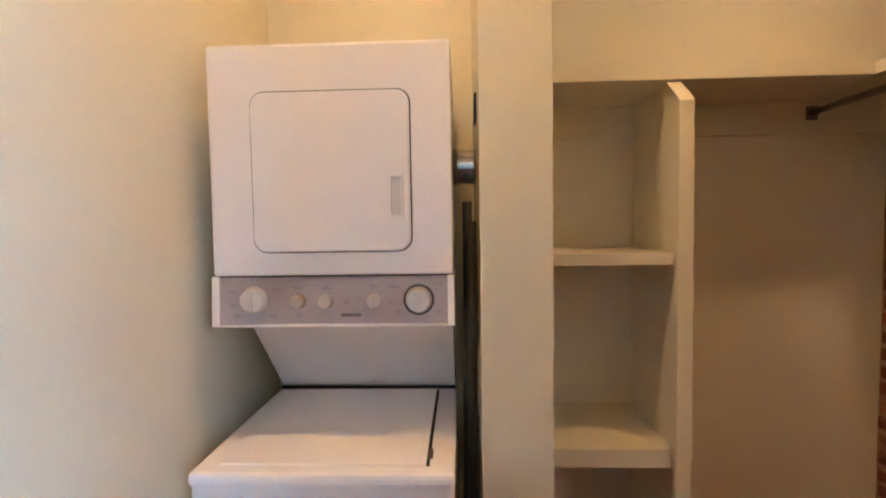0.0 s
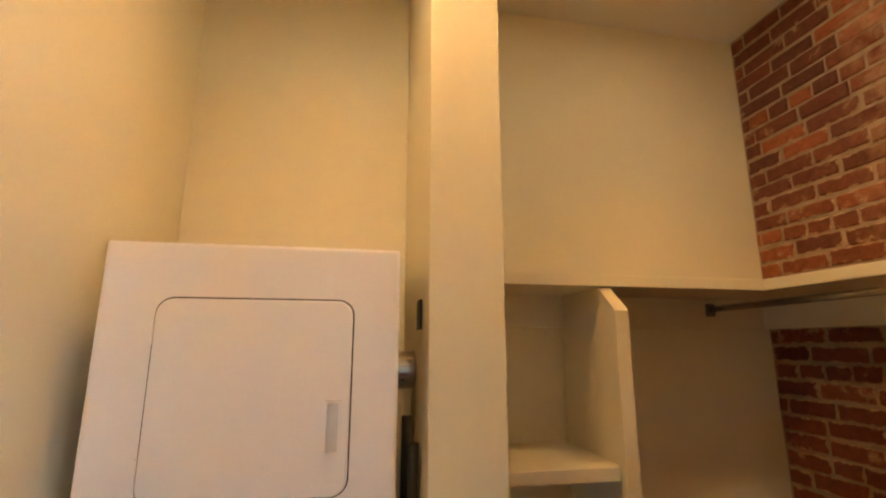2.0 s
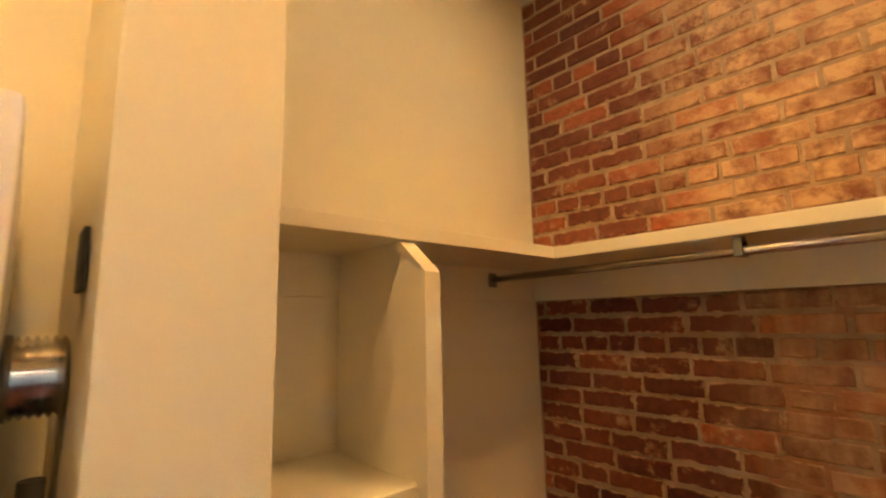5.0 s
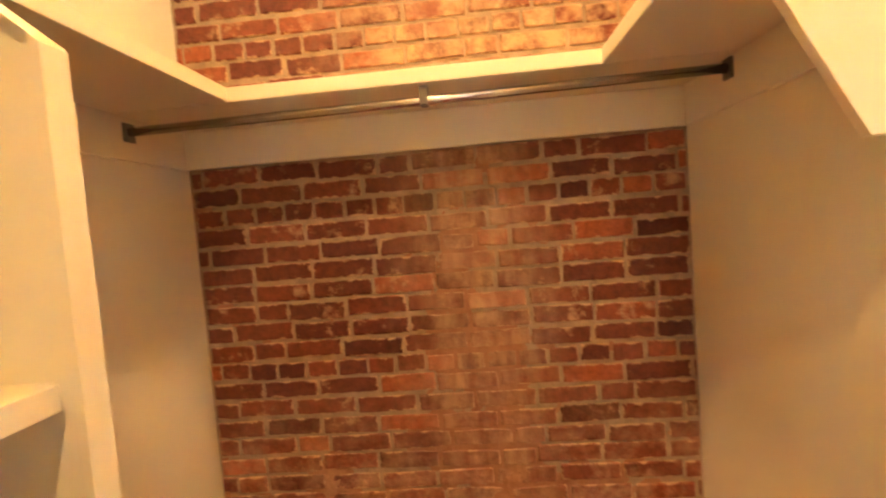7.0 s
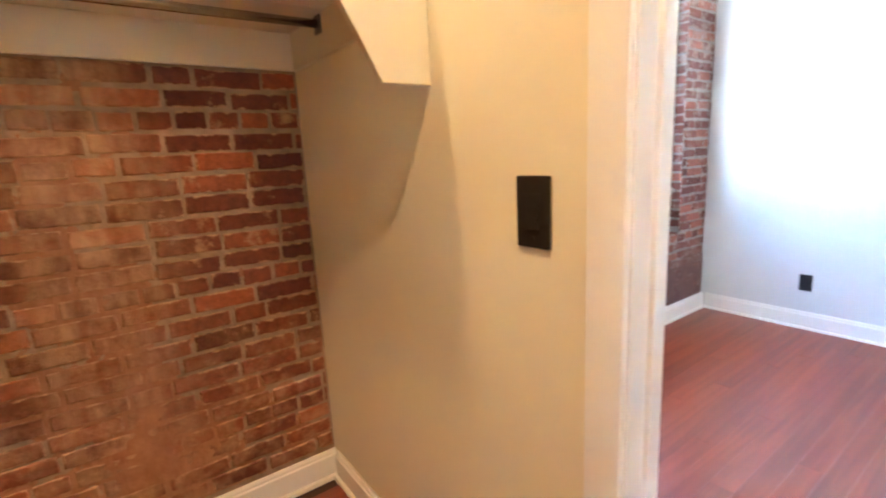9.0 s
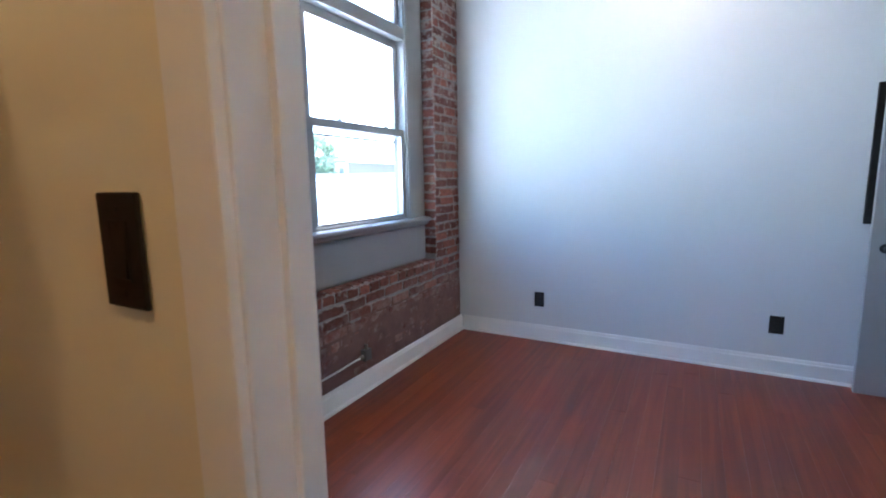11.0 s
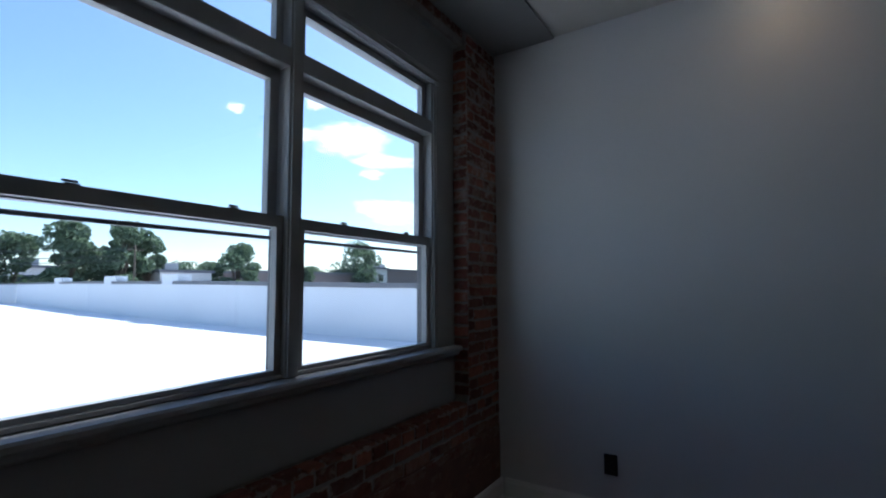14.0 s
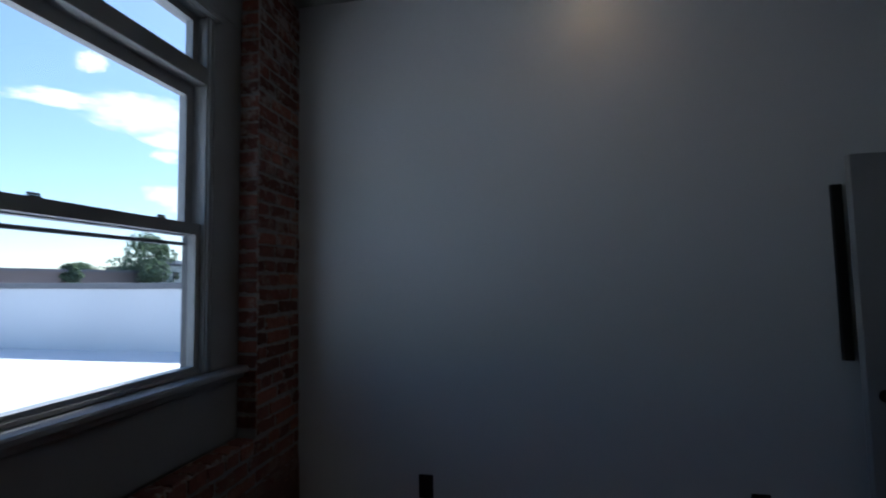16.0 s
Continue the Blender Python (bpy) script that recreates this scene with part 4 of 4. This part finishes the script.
def lay(parent, meshes, x0, x1, z0, z1, y, depth=(0.005, 0.009), header_every=8, keep=None, first=None):
    """Courses of bricks between x0 and x1; a course of headers now and then. Bricks outside keep() go into one joined mesh."""
    r = brick_rng
    joined_v, joined_f = [], []
    rows = int((z1 - z0 + 0.02) / COURSE)
    for k in range(rows):
        zc = z0 + (k + 0.5) * COURSE
        header = (k % header_every == 3)
        if first is not None and k == rows - 1:
            header = first
        step = PITCH / 2 if header else PITCH
        x = x0 - (step * 0.5 if k % 2 else 0.0) - r.uniform(0.0, 0.06)
        while x < x1:
            w = step * r.uniform(0.94, 1.06)
            if not header and r.random() < 0.07:
                w *= 0.55
            a, c = max(x, x0), min(x + w, x1)
            x += w
            if c - a < 0.014:
                continue
            size = (c - a - JOINT * r.uniform(0.7, 1.3), r.uniform(*depth), COURSE - JOINT * r.uniform(0.75, 1.35))
            at = ((a + c) / 2 + r.uniform(-0.002, 0.002), y, zc + r.uniform(-0.004, 0.004))
            m = Matrix.LocRotScale(at, Euler((0, radians(r.uniform(-0.9, 0.9)), 0)), size)
            me = meshes[r.randrange(len(meshes))]
            if r.random() < 0.5:
                m = m @ Matrix.Diagonal((-1, 1, -1, 1))
            if keep is None or keep(at[2]):
                b = new("brick", me)
                b.parent = parent
                b.matrix_basis = m
            else:
                i = len(joined_v)
                joined_v += [m @ v.co for v in me.vertices]
                joined_f += [tuple(i + q for q in p.vertices) for p in me.polygons]
    if joined_f:
        me = bpy.data.meshes.new("brick_courses")
        me.from_pydata(joined_v, [], joined_f)
        me.materials.append(BRICK_UP)
        b = new("brick_courses", me)
        b.parent = parent
        tagged(b, "upper courses of old red brick", kind="stuff")


lay(wall_north, BRICKS_A, XW + 0.002, XE - 0.002, 0.128, 0.128 + 22 * COURSE, YN + 0.011)
lay(wall_north, BRICKS_A, XW + 0.002, XE - 0.002, 1.760, 2.98, YN + 0.011, keep=lambda z: z < 2.45)
lay(wall_window, BRICKS_B, XB + 0.004, XF - 0.003, 0.110, 0.110 + 8 * COURSE, YB + 0.011, first=True)
lay(wall_window, BRICKS_B, PX + 0.002, XF - 0.003, 0.110 + 8 * COURSE + 0.004, 2.90, YB + 0.011)
lay(wall_window, BRICKS_B, XB + 0.004, PX - 0.004, 2.842, 2.90, YB + 0.036)
# the pilaster's return, towards the window, and the tops of the ledge bricks
for k in range(31):
    b = new("brick", BRICKS_B[(k * 3) % 8])
    b.parent = wall_window
    zc = 0.690 + (k + 0.5) * COURSE
    b.matrix_basis = Matrix.Translation((PX + 0.001, (YB + YP) / 2 - 0.004, zc)) @ Matrix.Rotation(radians(-90), 4, "Z") @ Matrix.LocRotScale(
        (0, 0, 0), Euler((0, radians(brick_rng.uniform(-1, 1)), 0)), (0.094, brick_rng.uniform(0.004, 0.009), COURSE - JOINT * brick_rng.uniform(0.8, 1.2)))
for k in range(27):
    b = new("brick", BRICKS_B[k % 8])
    b.parent = wall_window
    xa = XB + 0.02 + k * 0.0985
    b.matrix_basis = Matrix.Translation((xa + 0.045, YB + 0.052, 0.649)) @ Matrix.Rotation(radians(-90), 4, "X") @ Matrix.LocRotScale((0, 0, 0), None, (0.087, 0.010, 0.095))



def smear_sheet(parent, name, x0, x1, z0, z1, cover, front, back, step, mat, label, seed):
    """A skin of old mortar and dirt over brickwork: cover(x, z) of 1 lies over the bricks, of 0 sinks behind the joints."""
    nx, nz = int((x1 - x0) / step), int((z1 - z0) / step)
    verts, faces = [], []
    for k in range(nz + 1):
        for i in range(nx + 1):
            x, z = x0 + (x1 - x0) * i / nx, z0 + (z1 - z0) * k / nz
            rough = noise.fractal(Vector((x * 7 + seed, z * 7, seed)), 0.8, 2.1, 5) * 0.5
            fine = noise.noise(Vector((x * 55, z * 55, seed)))
            c = min(1.0, max(0.0, cover(x, z) + rough * 0.9))
            verts.append((x, back + (front - back) * c + fine * 0.0011, z))
    for k in range(nz):
        for i in range(nx):
            a = k * (nx + 1) + i
            faces.append((a, a + 1, a + nx + 2, a + nx + 1))
    me = bpy.data.meshes.new(name)
    me.from_pydata(verts, [], faces)
    me.materials.append(mat)
    ob = new(name, me)
    ob.parent = parent
    return tagged(ob, label, kind="stuff")


def ramp01(v, a, c):
    return min(1.0, max(0.0, (v - a) / (c - a)))


SMEAR = material("mortar_smear", (0.52, 0.30, 0.155), 0.92, scale=15, second=(0.22, 0.062, 0.034), bump=0.8, bump_scale=60)
DIRT = material("brown_dirt_skin", (0.27, 0.150, 0.120), 0.92, scale=12, second=(0.125, 0.066, 0.060), bump=0.8, bump_scale=60)
smear_sheet(wall_north, "mortar_smear", XW + 0.004, XE - 0.004, 0.13, 1.61,
            lambda x, z: 0.06 + 0.50 * (1 - ramp01(abs(x - 0.86 - 0.05 * math.sin(z * 4)), 0.03, 0.24)) * (1 - 0.4 * ramp01(z, 1.35, 1.55)) + 0.34 * (1 - ramp01(z, 0.45, 0.85)),
            YN + 0.0025, YN + 0.0145, 0.012, SMEAR, "old mortar smeared over the bricks", 3.7)
smear_sheet(wall_window, "dirt_skin", XB + 0.004, XF - 0.004, 0.112, 0.56,
            lambda x, z: 1.0 * (1 - ramp01(z, 0.36, 0.52)), YB + 0.0025, YB + 0.0145, 0.012, DIRT, "brown dirt and old mortar skin over brick", 8.2)


def plank_mesh(w):
    bm = box(-0.5, 0.5, -w / 2 + 0.0002, w / 2 - 0.0002, -0.011, 0.0)
    top = [e for e in bm.edges if all(v.co.z > -0.001 for v in e.verts)]
    bmesh.ops.bevel(bm, geom=top, offset=0.0005, segments=1, affect="EDGES")
    return mesh_of("plank", bm, WOOD)


def lay_planks(parent, x0, x1, y0, y1, w, seed):
    r = random.Random(seed)
    me = plank_mesh(w)
    n = int((y1 - y0) / w)
    for k in range(n):
        x, y = x0 - r.uniform(0, 1.2), y0 + (k + 0.5) * w
        while x < x1:
            ln = r.uniform(1.1, 2.4)
            a, c = max(x, x0), min(x + ln, x1)
            x += ln
            if c - a < 0.03:
                continue
            p = new("plank", me)
            p.parent = parent
            p.matrix_basis = Matrix.LocRotScale(((a + c) / 2, y, 0.0), None, (c - a - 0.0004, 1, 1))


lay_planks(bpy.data.objects["floor_closet"], XW, XB - 0.02, YS, YN, 0.0875, 5)
lay_planks(bpy.data.objects["floor_bedroom"], XB - 0.02, XF, YBACK, YB, 0.0875, 6)
